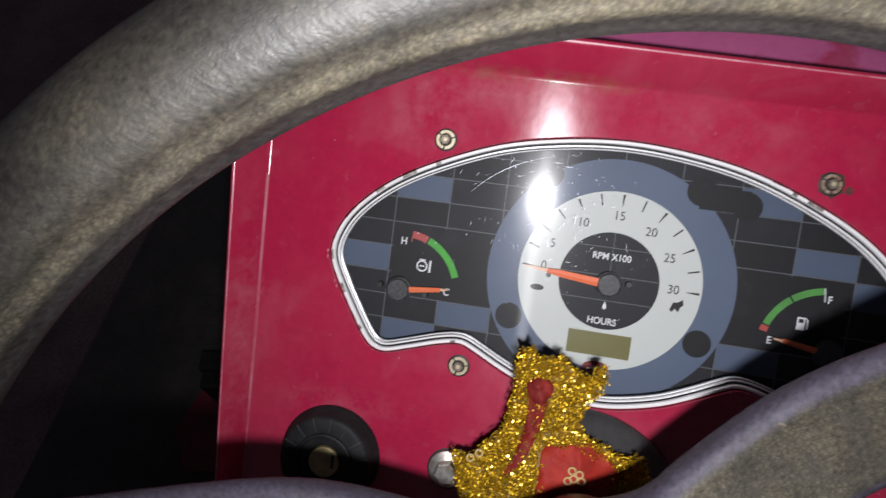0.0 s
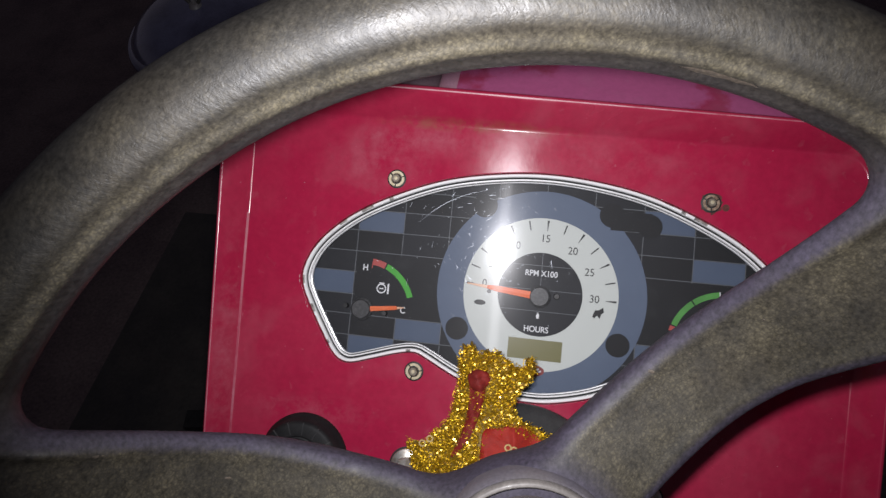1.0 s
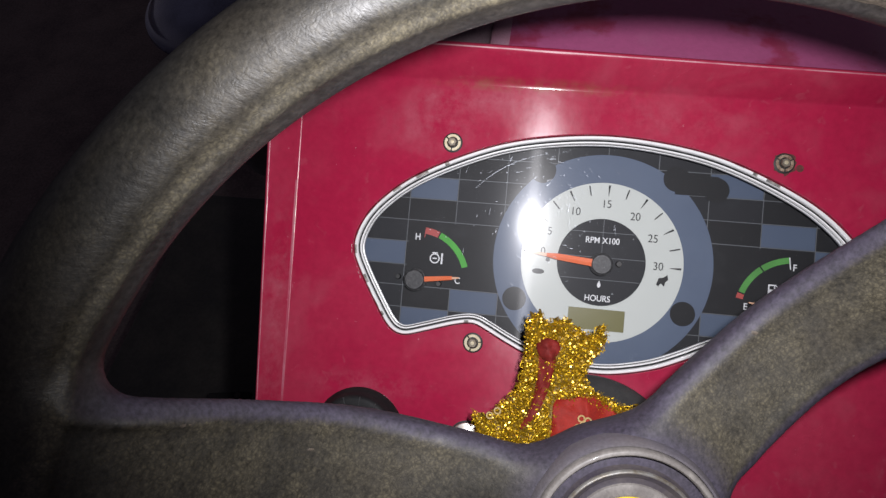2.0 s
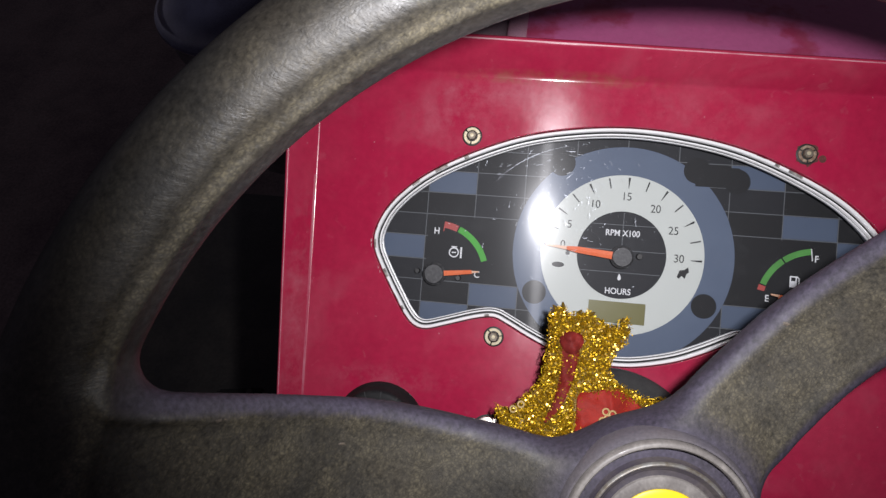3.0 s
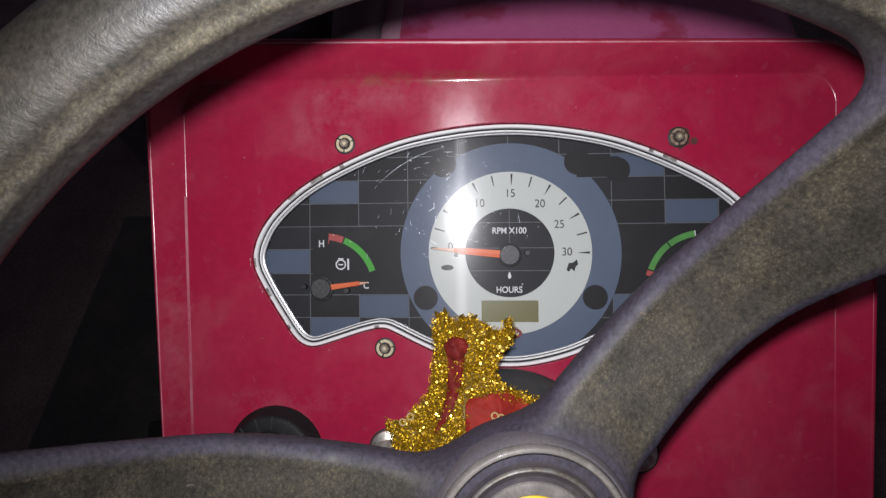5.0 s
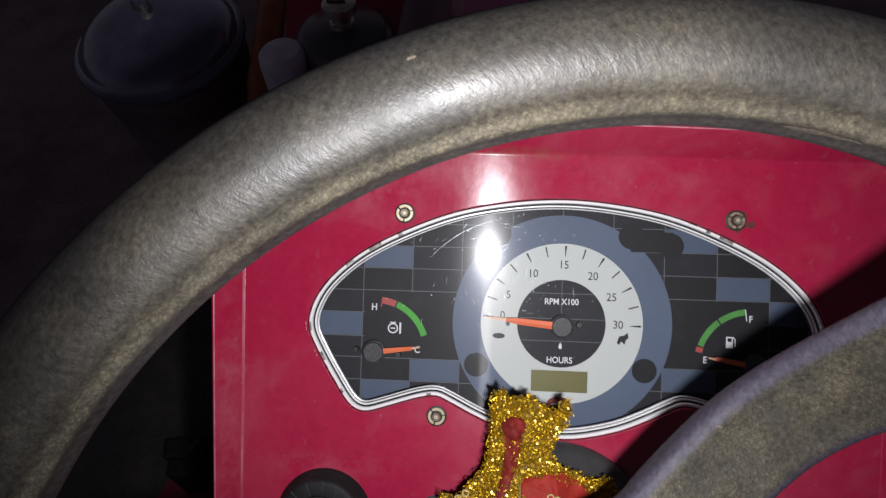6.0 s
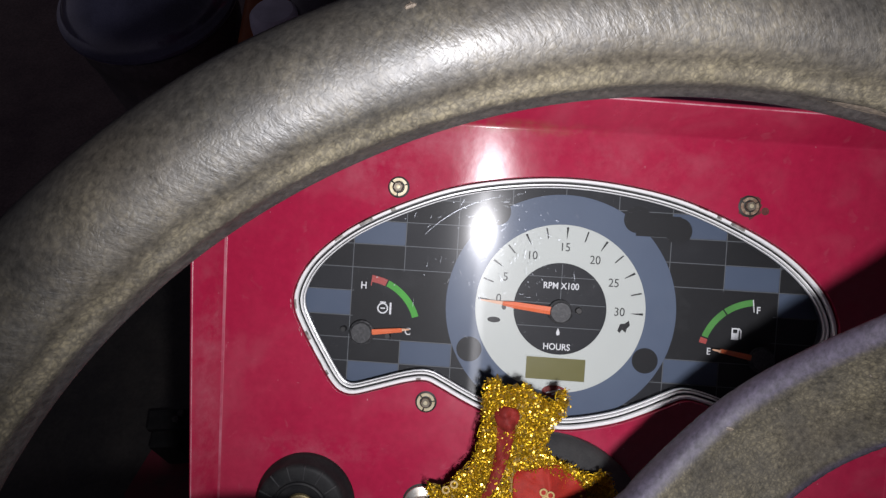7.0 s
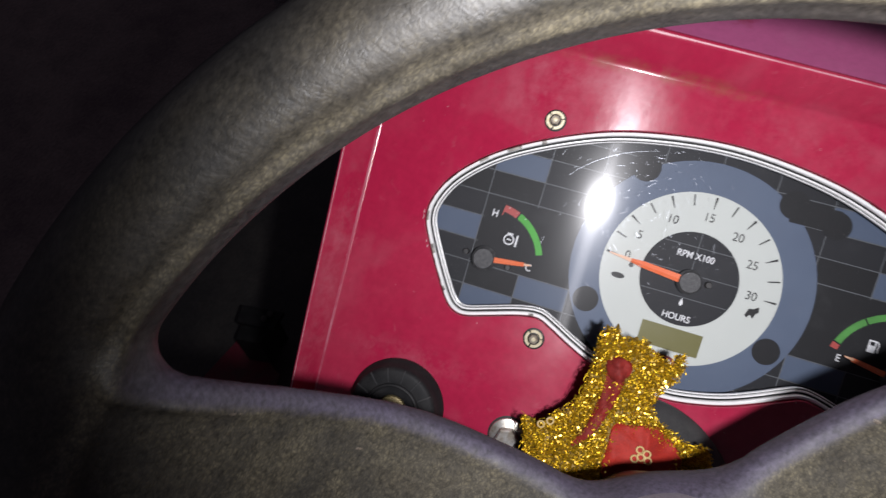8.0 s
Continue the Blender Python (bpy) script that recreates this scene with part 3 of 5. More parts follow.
def worn_line(f0, y0, f1, y1, wanted, label, paint=edge_wear):
    """Paint worn to a pale line along the border's crest or fold, where wanted() says."""
    bm = bmesh.new()
    a, b = rounded_panel(f0, y0), rounded_panel(f1, y1)
    for k in range(len(a)):
        m = (k + 1) % len(a)
        if wanted(a[k]) and wanted(a[m]):
            quad = [bm.verts.new(p) for p in (a[k], a[m], b[m], b[k])]
            bm.faces.new(quad)
    bmesh.ops.remove_doubles(bm, verts=bm.verts, dist=0.001)
    return part("worn_edge", bm, paint, dashboard, label)


worn_line(1.0, -14.32, 1.045, -14.42, lambda p: p.z > 20 and -150 < p.x < 168, "pale worn line along the crest")
worn_line(1.0, -14.32, 1.04, -14.40, lambda p: p.x < -150 and p.z < 0, "pale worn line along the crest")
worn_line(0.02, -0.14, 0.12, -0.86, lambda p: p.x < -150 and p.z < -20, "pale worn line along the fold", rubbed_red)

# ---------------------------------------------------------------- instrument cluster
cluster = thing("instrument_cluster", (0, 20, -55), "tractor instrument cluster with chrome bezel, checkered dial and clear cover", "instrument cluster")
bead = [(-0.35, 8.0), (-0.3, 3.2), (-0.2, 2.1), (0.05, 1.56), (0.28, 1.46), (1.12, 1.46), (1.38, 1.8), (1.52, 2.8), (1.55, 4.4)]
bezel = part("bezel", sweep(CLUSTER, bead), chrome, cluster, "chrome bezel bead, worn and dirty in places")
part("groove", sweep(CLUSTER, [(-0.85, 7.0), (-0.3, 7.0)]), ink, cluster)
part("groove", sweep(CLUSTER, [(1.5, 4.2), (1.55, 6.8), (2.6, 6.8), (2.65, 4.6)]), ink, cluster)
part("inner_bead", sweep(CLUSTER, [(2.5, 5.4), (2.52, 3.8), (2.65, 3.4), (3.15, 3.4), (3.3, 3.8), (3.35, 5.8)]), chrome, cluster, "thin second chrome bead")
part("groove", sweep(CLUSTER, [(3.3, 5.6), (3.35, 6.4), (3.85, 6.4), (3.9, 5.6)]), ink, cluster)
part("inner_rim", sweep(CLUSTER, [(3.85, 6.2), (3.88, 4.9), (4.0, 4.6), (4.3, 4.7), (4.4, 6.2)]), chrome, cluster, "fine silver line next to the dial")
part("inner_wall", sweep(CLUSTER, [(4.35, 5.6), (4.25, 8.0), (0.3, 19.2)]), mirror_wall, cluster)


def along(loop, i0, i1, profile):
    """A moulding along a stretch of a loop."""
    bm = bmesh.new()
    rows = [[bm.verts.new((p.x, y, p.y)) for p in inward(loop, d)[i0:i1]] for d, y in profile]
    for a, b in zip(rows, rows[1:]):
        for k in range(len(a) - 1):
            bm.faces.new((a[k], a[k + 1], b[k + 1], b[k]))
    return bm


def stretch(x0, x1):
    """Where the upper edge of the cluster runs between x0 and x1, as indices of its loop."""
    ids = [k for k, p in enumerate(CLUSTER) if x0 <= p.x <= x1 and p.y > -48]
    return ids[0], ids[-1] + 1


skin = [(d, y - 0.07) for d, y in bead[1:8]]
for x0, x1, lo, hi in ((-106, -96, 0, 6), (-95, -91, 2, 7), (-89.5, -85.5, 0, 7), (-118, -112, 1, 5), (-130, -124, 0, 4), (60, 68, 0, 4), (71, 75, 1, 6), (77, 86, 2, 6)):
    part("worn_patch", along(CLUSTER, *stretch(x0, x1), skin[lo:hi]), dull_patch, bezel, "flaked dull patch")
# the left end has lost its chrome in short flakes
for nx, nz, n, lo, hi in ((-133, -52, 2, 0, 4), (-134, -60, 3, 1, 5), (-133, -68, 2, 0, 3), (-130, -75, 3, 2, 6), (-126, -82, 2, 0, 4), (-122, -89, 3, 1, 4), (-117, -95, 2, 0, 5)):
    near = min(range(len(CLUSTER)), key=lambda k: (CLUSTER[k] - Vector((nx, nz))).length)
    near = min(max(near, 0), len(CLUSTER) - n - 1)
    part("worn_patch", along(CLUSTER, near, near + n, skin[lo:hi]), dull_patch, bezel, "flaked dull patch")
for nx, nz in ((-71.0, -96.4),):
    near = min(range(len(CLUSTER)), key=lambda k: (CLUSTER[k] - Vector((nx, nz))).length)
    part("notch", along(CLUSTER, near, near + 2, [(d, y - 0.09) for d, y in bead[2:6]]), dull_patch, bezel, "dark nick in the chrome")
DIAL = 19.0
inner = inward(CLUSTER, 0.2)
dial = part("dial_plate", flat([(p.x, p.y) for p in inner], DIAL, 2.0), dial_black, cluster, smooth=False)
ux = [-137, -109.4, -82.0, -54.7, -27.3, 0.0, 27.4, 54.8, 82.6, 110.2, 137]
uz = [-117, -104.6, -92.0, -79.6, -67.8, -54.5, -42.0, -29.5, -17.0, -4.4, 8]


def inside(x, z, loop):
    hit = False
    for a, b in zip(loop, loop[1:] + loop[:1]):
        if (a.y > z) != (b.y > z) and x < a.x + (z - a.y) / (b.y - a.y) * (b.x - a.x):
            hit = not hit
    return hit


def clipped(loop, keep, steps=10):
    """The loop cut off at the edge of keep, by pulling its outer points towards its middle."""
    cx = sum(p[0] for p in loop) / len(loop)
    cz = sum(p[1] for p in loop) / len(loop)
    out = []
    n = len(loop)
    for i in range(n):
        a, b = Vector(loop[i]), Vector(loop[(i + 1) % n])
        for s in range(steps):
            p = a.lerp(b, s / steps)
            if not inside(p.x, p.y, keep):
                lo, hi = Vector((cx, cz)), p
                for _ in range(14):
                    mid = (lo + hi) / 2
                    lo, hi = (mid, hi) if inside(mid.x, mid.y, keep) else (lo, mid)
                p = lo
            out.append(p)
    return out


def cut_to_cell(outline, x0, z0, x1, z1):
    """The share of an outline that lies within an upright rectangle."""
    pts = [Vector(p) for p in outline]
    for axis, limit, sign in ((0, x0, 1), (0, x1, -1), (1, z0, 1), (1, z1, -1)):
        out = []
        for a, b in zip(pts, pts[1:] + pts[:1]):
            da, db = (a[axis] - limit) * sign, (b[axis] - limit) * sign
            if da >= 0:
                out.append(a)
            if (da > 0) != (db > 0) and da != db:
                out.append(a.lerp(b, da / (da - db)))
        pts = out
    return pts


keep = inward(CLUSTER, 0.5)
PATCHES = [(1, 7), (0, 4), (2, 2), (1, 1), (7, 8), (8, 6), (9, 5), (7, 2)]
DARKER = [(1, 6), (2, 5), (3, 7), (0, 6), (1, 2), (2, 8), (8, 7), (7, 6), (9, 6), (8, 8), (3, 1), (6, 8)]
for cells, mat_, name in ((PATCHES, dial_blue, "slate_square"), (DARKER, dial_dark2, "charcoal_square")):
    for i, k in cells:
        cell = cut_to_cell(keep, ux[i] + 0.3, uz[k] + 0.3, ux[i + 1] - 0.3, uz[k + 1] - 0.3)
        if len(cell) > 2:
            part(name, flat(cell, DIAL - 0.15), mat_, dial, smooth=False)
# the two plain fields behind the small gauges, and the printed grid
for x0 in (-109.0, 55.2):
    part("gauge_field", flat(rect(x0, -79.2, x0 + 54.2, -42.4) if x0 > 0 else rect(x0, -79.2, x0 + 54.0, -42.4), DIAL - 0.2), dial_dark2, dial, smooth=False)
for x in ux[1:-1]:
    runs, run = [], []
    for i in range(121):
        z = 8 - i
        free = inside(x, z, keep) and not (abs(x) > 56 and abs(x) < 108 and -79 < z < -43)
        if free:
            run.append(z)
        elif run:
            runs.append(run)
            run = []
    if run:
        runs.append(run)
    for r_ in runs:
        if len(r_) > 2:
            part("grid_line", flat(rect(x - 0.18, r_[-1], x + 0.18, r_[0]), DIAL - 0.3, 0.1), dial_line, dial, smooth=False)
for z in uz[1:-1]:
    runs, run = [], []
    for i in range(-136, 137):
        free = inside(i, z, keep) and not (56 < abs(i) < 108 and -79 < z < -43)
        if free:
            run.append(i)
        elif run:
            runs.append(run)
            run = []
    if run:
        runs.append(run)
    for r_ in runs:
        if len(r_) > 2:
            part("grid_line", flat(rect(r_[0], z - 0.18, r_[-1], z + 0.18), DIAL - 0.3, 0.1), dial_line, dial, smooth=False)

# tachometer
TX, TZ = 0.3, -57.2
tacho = part("tachometer", flat(clipped([(p.x, p.y) for p in circle(TX, TZ, 59.3, 96)], keep, 1), DIAL - 0.5, 0.15), dial_ring, cluster, "blue-grey ring of the rev counter", smooth=False)
part("scale_ring", flat(circle(TX, TZ, 43.8, 96), DIAL - 0.75, 0.2), dial_white, tacho, "off-white printed scale", smooth=False)
part("centre_field", flat(circle(TX, TZ, 23.9, 72), DIAL - 1.0, 0.2), dial_black, tacho, smooth=False)
for z in (-40.8, -54.6, -66.8):
    h = math.sqrt(23.5 ** 2 - (z - TZ) ** 2)
    part("grid_line", flat(rect(TX - h, z - 0.15, TX + h, z + 0.15), DIAL - 1.1, 0.1), dial_line, tacho, smooth=False)
part("grid_line", flat(rect(TX - 0.15, TZ, TX + 0.15, TZ + 23.5), DIAL - 1.1, 0.1), dial_line, tacho, smooth=False)
for i in range(13):
    a = radians(176.0 - i * 176.2 / 12)
    r0, w0, w1 = (36.6, 0.25, 1.2) if i % 2 == 0 else (37.0, 0.6, 0.8)
    part("tick", flat(bar(TX + r0 * math.cos(a), TZ + r0 * math.sin(a), TX + 42.6 * math.cos(a), TZ + 42.6 * math.sin(a), w0, w1), DIAL - 0.9, 0.12), ink, tacho, smooth=False)
for text, x, z in (("0", -31.6, -53.8), ("5", -28.7, -42.4), ("10", -15.6, -30.4), ("15", 1.0, -25.2), ("20", 16.8, -31.0), ("25", 27.0, -42.2), ("30", 30.8, -57.0)):
    words("numeral", text, x, z, DIAL - 0.9, 6.2, ink, tacho, 0.92)
words("lettering", "RPM X100", 0.2, -45.4, DIAL - 1.15, 4.7, white_ink, tacho, 0.9, 0.06)
words("lettering", "HOURS", -0.2, -77.2, DIAL - 1.15, 4.7, white_ink, tacho, 0.9, 0.06)
part("drop_mark", flat([(0.1, -67.2), (1.0, -69.4), (0.9, -70.6), (0.1, -71.2), (-0.7, -70.6), (-0.8, -69.4)], DIAL - 1.15, 0.1), white_ink, tacho, smooth=False)
# slow and fast marks of the scale as plain shapes
part("slow_mark", flat(circle(-33.4, -65.0, 3.4, 20, rz=1.5), DIAL - 0.9, 0.12), ink, tacho, smooth=False)
part("fast_mark", flat([(30.4, -66.6), (31.6, -63.0), (34.0, -62.6), (36.0, -61.0), (36.6, -63.6), (35.2, -65.0), (34.6, -67.4), (32.8, -65.8), (31.6, -67.6)], DIAL - 0.9, 0.12), ink, tacho, smooth=False)
bm = plate(rect(-15.8, -95.0, 15.8, -82.2), [rect(-15.2, -94.4, 15.2, -82.8)], DIAL - 1.3, DIAL - 0.8)
part("hour_display", flat(rect(-15.3, -94.5, 15.3, -82.7), DIAL - 0.9, 0.12), lcd_mat, tacho, "blank grey-green hour meter display", smooth=False)
part("display_frame", bm, dial_white, tacho, smooth=False)
part("badge", flat(circle(0.1, -100.4, 6.3, 40, rz=3.2), DIAL - 1.0, 0.2), badge_mat, tacho, "small dark red oval badge", smooth=False)
part("badge_stroke", flat(bar(-4, -101.4, 3.5, -99.4, 0.7, 1.2), DIAL - 1.1, 0.1), white_ink, tacho, smooth=False)
part("badge_stroke", flat(bar(-1, -102.0, 4.6, -100.4, 0.5, 0.9), DIAL - 1.1, 0.1), white_ink, tacho, smooth=False)
for x, z, r in ((-45.4, -81.4, 6.6), (45.4, -81.2, 6.6), (-35.2, -8.6, 7.2), (37.0, -8.6, 7.0), (58.0, -13.3, 6.8)):
    part("warning_window", flat(clipped([(p.x, p.y) for p in circle(x, z, r, 40)], keep, 1), DIAL - 0.65, 0.1), dial_dark2, dial, "unlit dark warning lamp window", smooth=False)
part("warning_window", flat(rect(36.5, -17.0, 59.0, -6.0), DIAL - 0.62, 0.08), dial_dark2, dial, smooth=False)
AXY = (Vector((1, 0, 0)), Vector((0, 0, 1)), Vector((0, -1, 0)))


def pointer(cx, cz, tip, base_w, r_hub, hub_name, owner, blunt=0.5):
    """An orange needle with its round black hub."""
    tipv = Vector(tip)
    d = (tipv - Vector((cx, cz))).normalized()
    across = Vector((-d.y, d.x))
    reach = (tipv - Vector((cx, cz))).length
    # a bar with a low ridge, narrowing slowly, then quickly towards a thin pale tip
    rows = []
    bm = bmesh.new()
    end = 0.84 if blunt > 0.6 else 0.72
    for at, half in ((r_hub * 0.7, 1.0), (reach * 0.58, 0.84), (reach * end, blunt)):
        c = Vector((cx, cz)) + d * at
        w = base_w / 2 * half
        rows.append([bm.verts.new((c.x + across.x * k * w, DIAL - 6.0 - lift, c.y + across.y * k * w)) for k, lift in ((-1, 0.0), (-1, 0.5), (0.1, 1.1), (1, 0.5), (1, 0.0))])
    bridge(bm, rows, True)
    bm.faces.new(rows[0])
    bm.faces.new(rows[-1])
    needle = part("needle", bm, needle_mat, owner, "orange pointer at rest", smooth=False)
    c0 = Vector((cx, cz)) + d * reach * (end - 0.01)
    part("needle_tip", flat(bar(c0.x, c0.y, tipv.x, tipv.y, base_w * min(blunt, 0.5), 0.6), DIAL - 6.4, 0.6), needle_pale, needle, "thin pale orange tip", smooth=False)
    hub = part(hub_name, revolve([(0, 8.2), (r_hub * 0.80, 8.2), (r_hub * 0.86, 7.8), (r_hub * 0.88, 6.6), (r_hub, 6.2), (r_hub * 1.02, 5.2), (r_hub * 0.6, 0.9)], (Vector((cx, DIAL, cz)), *AXY), 40), knob_mat, owner)
    return hub


pointer(0.2, -58.4, (-41.0, -54.6), 4.0, 6.2, "needle_hub", tacho)
part("stop_pin", revolve([(0, 4), (1.4, 4), (1.7, 3.4), (1.8, 0.8)], (Vector((9.8, DIAL, -57.4)), *AXY), 20), black_plastic, tacho)
part("stop_pin", revolve([(0, 4), (1.0, 4), (1.2, 0.6)], (Vector((-28.6, DIAL, -58.2)), *AXY), 16), black_plastic, tacho)
for side, name, label in ((-1, "temperature_gauge", "engine temperature gauge with green and red arc"), (1, "fuel_gauge", "fuel gauge with green arc, needle near empty")):
    cx, cz = 101.6 * side, -75.9
    if side < 0:
        gauge = part(name, flat(arc_band(cx, cz, 26.8, 30.2, 19, 66.5), DIAL - 0.4, 0.12), green_ink, cluster, label, smooth=False)
        part("red_zone", flat(arc_band(cx, cz, 26.6, 30.2, 68, 84, 8), DIAL - 0.4, 0.12), red_ink, gauge, smooth=False)
        part("arc_end", flat(bar(cx + 24.6 * math.cos(radians(84)), cz + 24.6 * math.sin(radians(84)), cx + 30.2 * math.cos(radians(84)), cz + 30.2 * math.sin(radians(84)), 0.5, 0.5), DIAL - 0.45, 0.1), red_ink, gauge, smooth=False)
        pointer(cx, cz, (-76.6, -72.6), 2.9, 6.4, "needle_hub", gauge, 0.72)
        words("letter", "H", -102.9, -51.6, DIAL - 0.4, 5.2, white_ink, gauge, 0.9, 0.08)
        words("letter", "C", -78.2, -74.6, DIAL - 0.4, 5.2, white_ink, gauge, 0.9, 0.05)
        ix, iz = -92.2, -63.0
        part("engine_symbol", plate(circle(ix, iz, 2.9, 28), [circle(ix, iz, 2.2, 28)], DIAL - 0.4, DIAL - 0.3), white_ink, gauge, smooth=False)
        part("symbol_stroke", flat(rect(ix - 1.2, iz - 0.35, ix + 1.3, iz + 0.35), DIAL - 0.4), white_ink, gauge, smooth=False)
        part("symbol_stroke", flat(rect(ix + 3.6, iz - 3.0, ix + 4.6, iz + 3.2), DIAL - 0.4), white_ink, gauge, smooth=False)
        part("symbol_stroke", flat(rect(ix - 1.6, iz + 2.9, ix + 1.6, iz + 3.5), DIAL - 0.4), white_ink, gauge, smooth=False)
        for dx, dz in ((7.4, 27.2), (11.0, 25.0), (4.0, 28.6)):
            part("dot_mark", flat(circle(cx + dx * 1.35, cz + dz * 1.02, 0.35, 10), DIAL - 0.4), white_ink, gauge, smooth=False)
        for px, pz in ((-112.0, -75.0), (-88.4, -77.2)):
            part("stop_pin", revolve([(0, 4), (1.3, 4), (1.6, 0.8)], (Vector((px, DIAL, pz)), *AXY), 16), black_plastic, gauge)
    else:
        gauge = part(name, flat(arc_band(cx, cz, 26.8, 30.0, 128.5, 161), DIAL - 0.4, 0.12), green_shaded, cluster, label, smooth=False)
        part("green_zone", flat(arc_band(cx, cz, 26.8, 30.0, 97.5, 127), DIAL - 0.4, 0.12), green_shaded, gauge, smooth=False)
        part("red_zone", flat(arc_band(cx, cz, 26.6, 30.2, 162.5, 168, 5), DIAL - 0.4, 0.12), red_ink, gauge, smooth=False)
        part("arc_end", flat(bar(cx + 23.5 * math.cos(radians(97.5)), cz + 23.5 * math.sin(radians(97.5)), cx + 30 * math.cos(radians(97.5)), cz + 30 * math.sin(radians(97.5)), 0.5, 0.5), DIAL - 0.45, 0.1), white_ink, gauge, smooth=False)
        pointer(cx, cz, (77.0, -71.9), 2.9, 6.4, "needle_hub", gauge, 0.72)
        words("letter", "F", 100.6, -51.6, DIAL - 0.4, 5.0, white_ink, gauge, 0.9, 0.08)
        words("letter", "E", 77.2, -74.2, DIAL - 0.4, 5.0, white_ink, gauge, 0.9, 0.05)
        ix, iz = 90.2, -64.2
        part("pump_symbol", plate(rect(ix - 2.2, iz - 3.0, ix + 1.4, iz + 3.0), [rect(ix - 1.5, iz + 0.4, ix + 0.7, iz + 2.3)], DIAL - 0.4, DIAL - 0.3), white_ink, gauge, smooth=False)
        part("symbol_stroke", flat(rect(ix + 2.2, iz - 2.4, ix + 2.8, iz + 1.6), DIAL - 0.4), white_ink, gauge, smooth=False)
        part("symbol_stroke", flat(bar(ix + 1.4, iz + 2.9, ix + 2.7, iz + 1.5, 0.5, 0.5), DIAL - 0.4), white_ink, gauge, smooth=False)
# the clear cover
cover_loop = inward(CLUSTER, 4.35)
bm = bmesh.new()
vs = [bm.verts.new((p.x, 7.5 + 0.004 * (p.x + 2) + 0.009 * (p.y + 53), p.y)) for p in cover_loop]
bm.faces.new(vs)
cover = part("clear_cover", bm, clear_cover, cluster, "clear plastic cover, dusty and finely scratched", smooth=False)

rng = random.Random(3)


def scratch(p, q, w, tilt):
    """A fine scratch from p to q in the cover; its floor leans a little, so that it glints on its own."""
    bm = flat(bar(p.x, p.y, q.x, q.y, w * 0.4, w), 0.0, 0.05)
    for v in bm.verts:
        v.co.y += 7.35 + 0.004 * (p.x + 2) + 0.009 * (p.y + 53) + tilt[0] * (v.co.x - p.x) + tilt[1] * (v.co.z - p.y)
    part("scratch", bm, scratch_mat, cover, smooth=False)


for i in range(130):
    x, z = rng.gauss(-36, 22), rng.gauss(-26, 20)
    a, ln = math.atan2(z + 40, x + 30) + math.pi / 2 + rng.gauss(0, 0.45), rng.choice((rng.uniform(0.4, 1.2), rng.uniform(0.8, 4.0)))
    p, q = Vector((x, z)), Vector((x + ln * math.cos(a), z + ln * math.sin(a)))
    if inside(p.x, p.y, cover_loop) and inside(q.x, q.y, cover_loop):
        scratch(p, q, rng.uniform(0.05, 0.17), (0.004 + rng.gauss(0, 0.045), 0.009 + rng.gauss(0, 0.06)))
for i in range(70):
    x, z = rng.gauss(-24, 15), rng.gauss(-34, 17)
    a, ln = rng.uniform(0, math.pi), rng.uniform(0.3, 1.6)
    p, q = Vector((x, z)), Vector((x + ln * math.cos(a), z + ln * math.sin(a)))
    if inside(p.x, p.y, cover_loop) and inside(q.x, q.y, cover_loop):
        scratch(p, q, rng.uniform(0.05, 0.13), (0.004 + rng.gauss(0, 0.04), 0.009 + rng.gauss(0, 0.05)))
for k in range(9):
    a0, a1 = radians(141 - k * 4.4), radians(141 - (k + 1) * 4.4)
    part("scratch", flat(bar(-20 + 66 * math.cos(a0), -62 + 62 * math.sin(a0), -20 + 66 * math.cos(a1), -62 + 62 * math.sin(a1), 0.13 - abs(k - 4) * 0.02, 0.13 - abs(k - 3.5) * 0.02), 7.6, 0.05), scratch_mat, cover, smooth=False)


# ---------------------------------------------------------------- bolts
def panel_bolt(x, z, turn, r_washer, label, head_mat, tall=3.0, ring_mat=washer_mat):
    b = thing("panel_bolt", (x, 0, z), label, "bolt", "bolts of the dashboard")
    fr = (Vector((x, 0, z)), *AXY)
    # black disc stands in for the shadow gap round the washer
    part("seat", revolve([(0, 0.35), (r_washer * 1.0, 0.35), (r_washer * 1.1, 0.1), (r_washer * 1.1, 0.0)], fr, 36), ink, b, "black disc for the shadow gap under the washer")
    if tall < 5:
        for a0, a1 in ((15, 126), (138, 248), (260, 366)):
            part("washer_segment", flat(arc_band(x, z, r_washer * 0.63, r_washer * 0.91, a0 + turn, a1 + turn, 14), -1.1, 0.9), ring_mat, b)
    else:
        part("flange", revolve([(r_washer * 0.4, 0.3), (r_washer * 0.98, 0.3), (r_washer, 0.8), (r_washer * 0.97, 1.4), (r_washer * 0.7, 2.4), (r_washer * 0.5, 3.0)], fr, 36), zinc, b)
    bm = bmesh.new()
    hx = r_washer * (0.53 if tall < 5 else 0.62)
    rings = []
    for rr, y in ((hx, -0.3), (hx, -tall + 0.5), (hx * 0.86, -tall)):
        rings.append([bm.verts.new((x + rr * math.cos(radians(60 * i + turn)), y, z + rr * math.sin(radians(60 * i + turn)))) for i in range(6)])
    bridge(bm, rings)
    bm.faces.new(rings[-1])
    head = part("hex_head", bm, head_mat, b, smooth=False)
    if tall < 5:
        part("head_dimple", revolve([(0, tall + 0.25), (hx * 0.38, tall + 0.2), (hx * 0.5, tall - 0.3)], fr, 20), washer_mat, head, "pale worn centre of the bolt head")
    return b


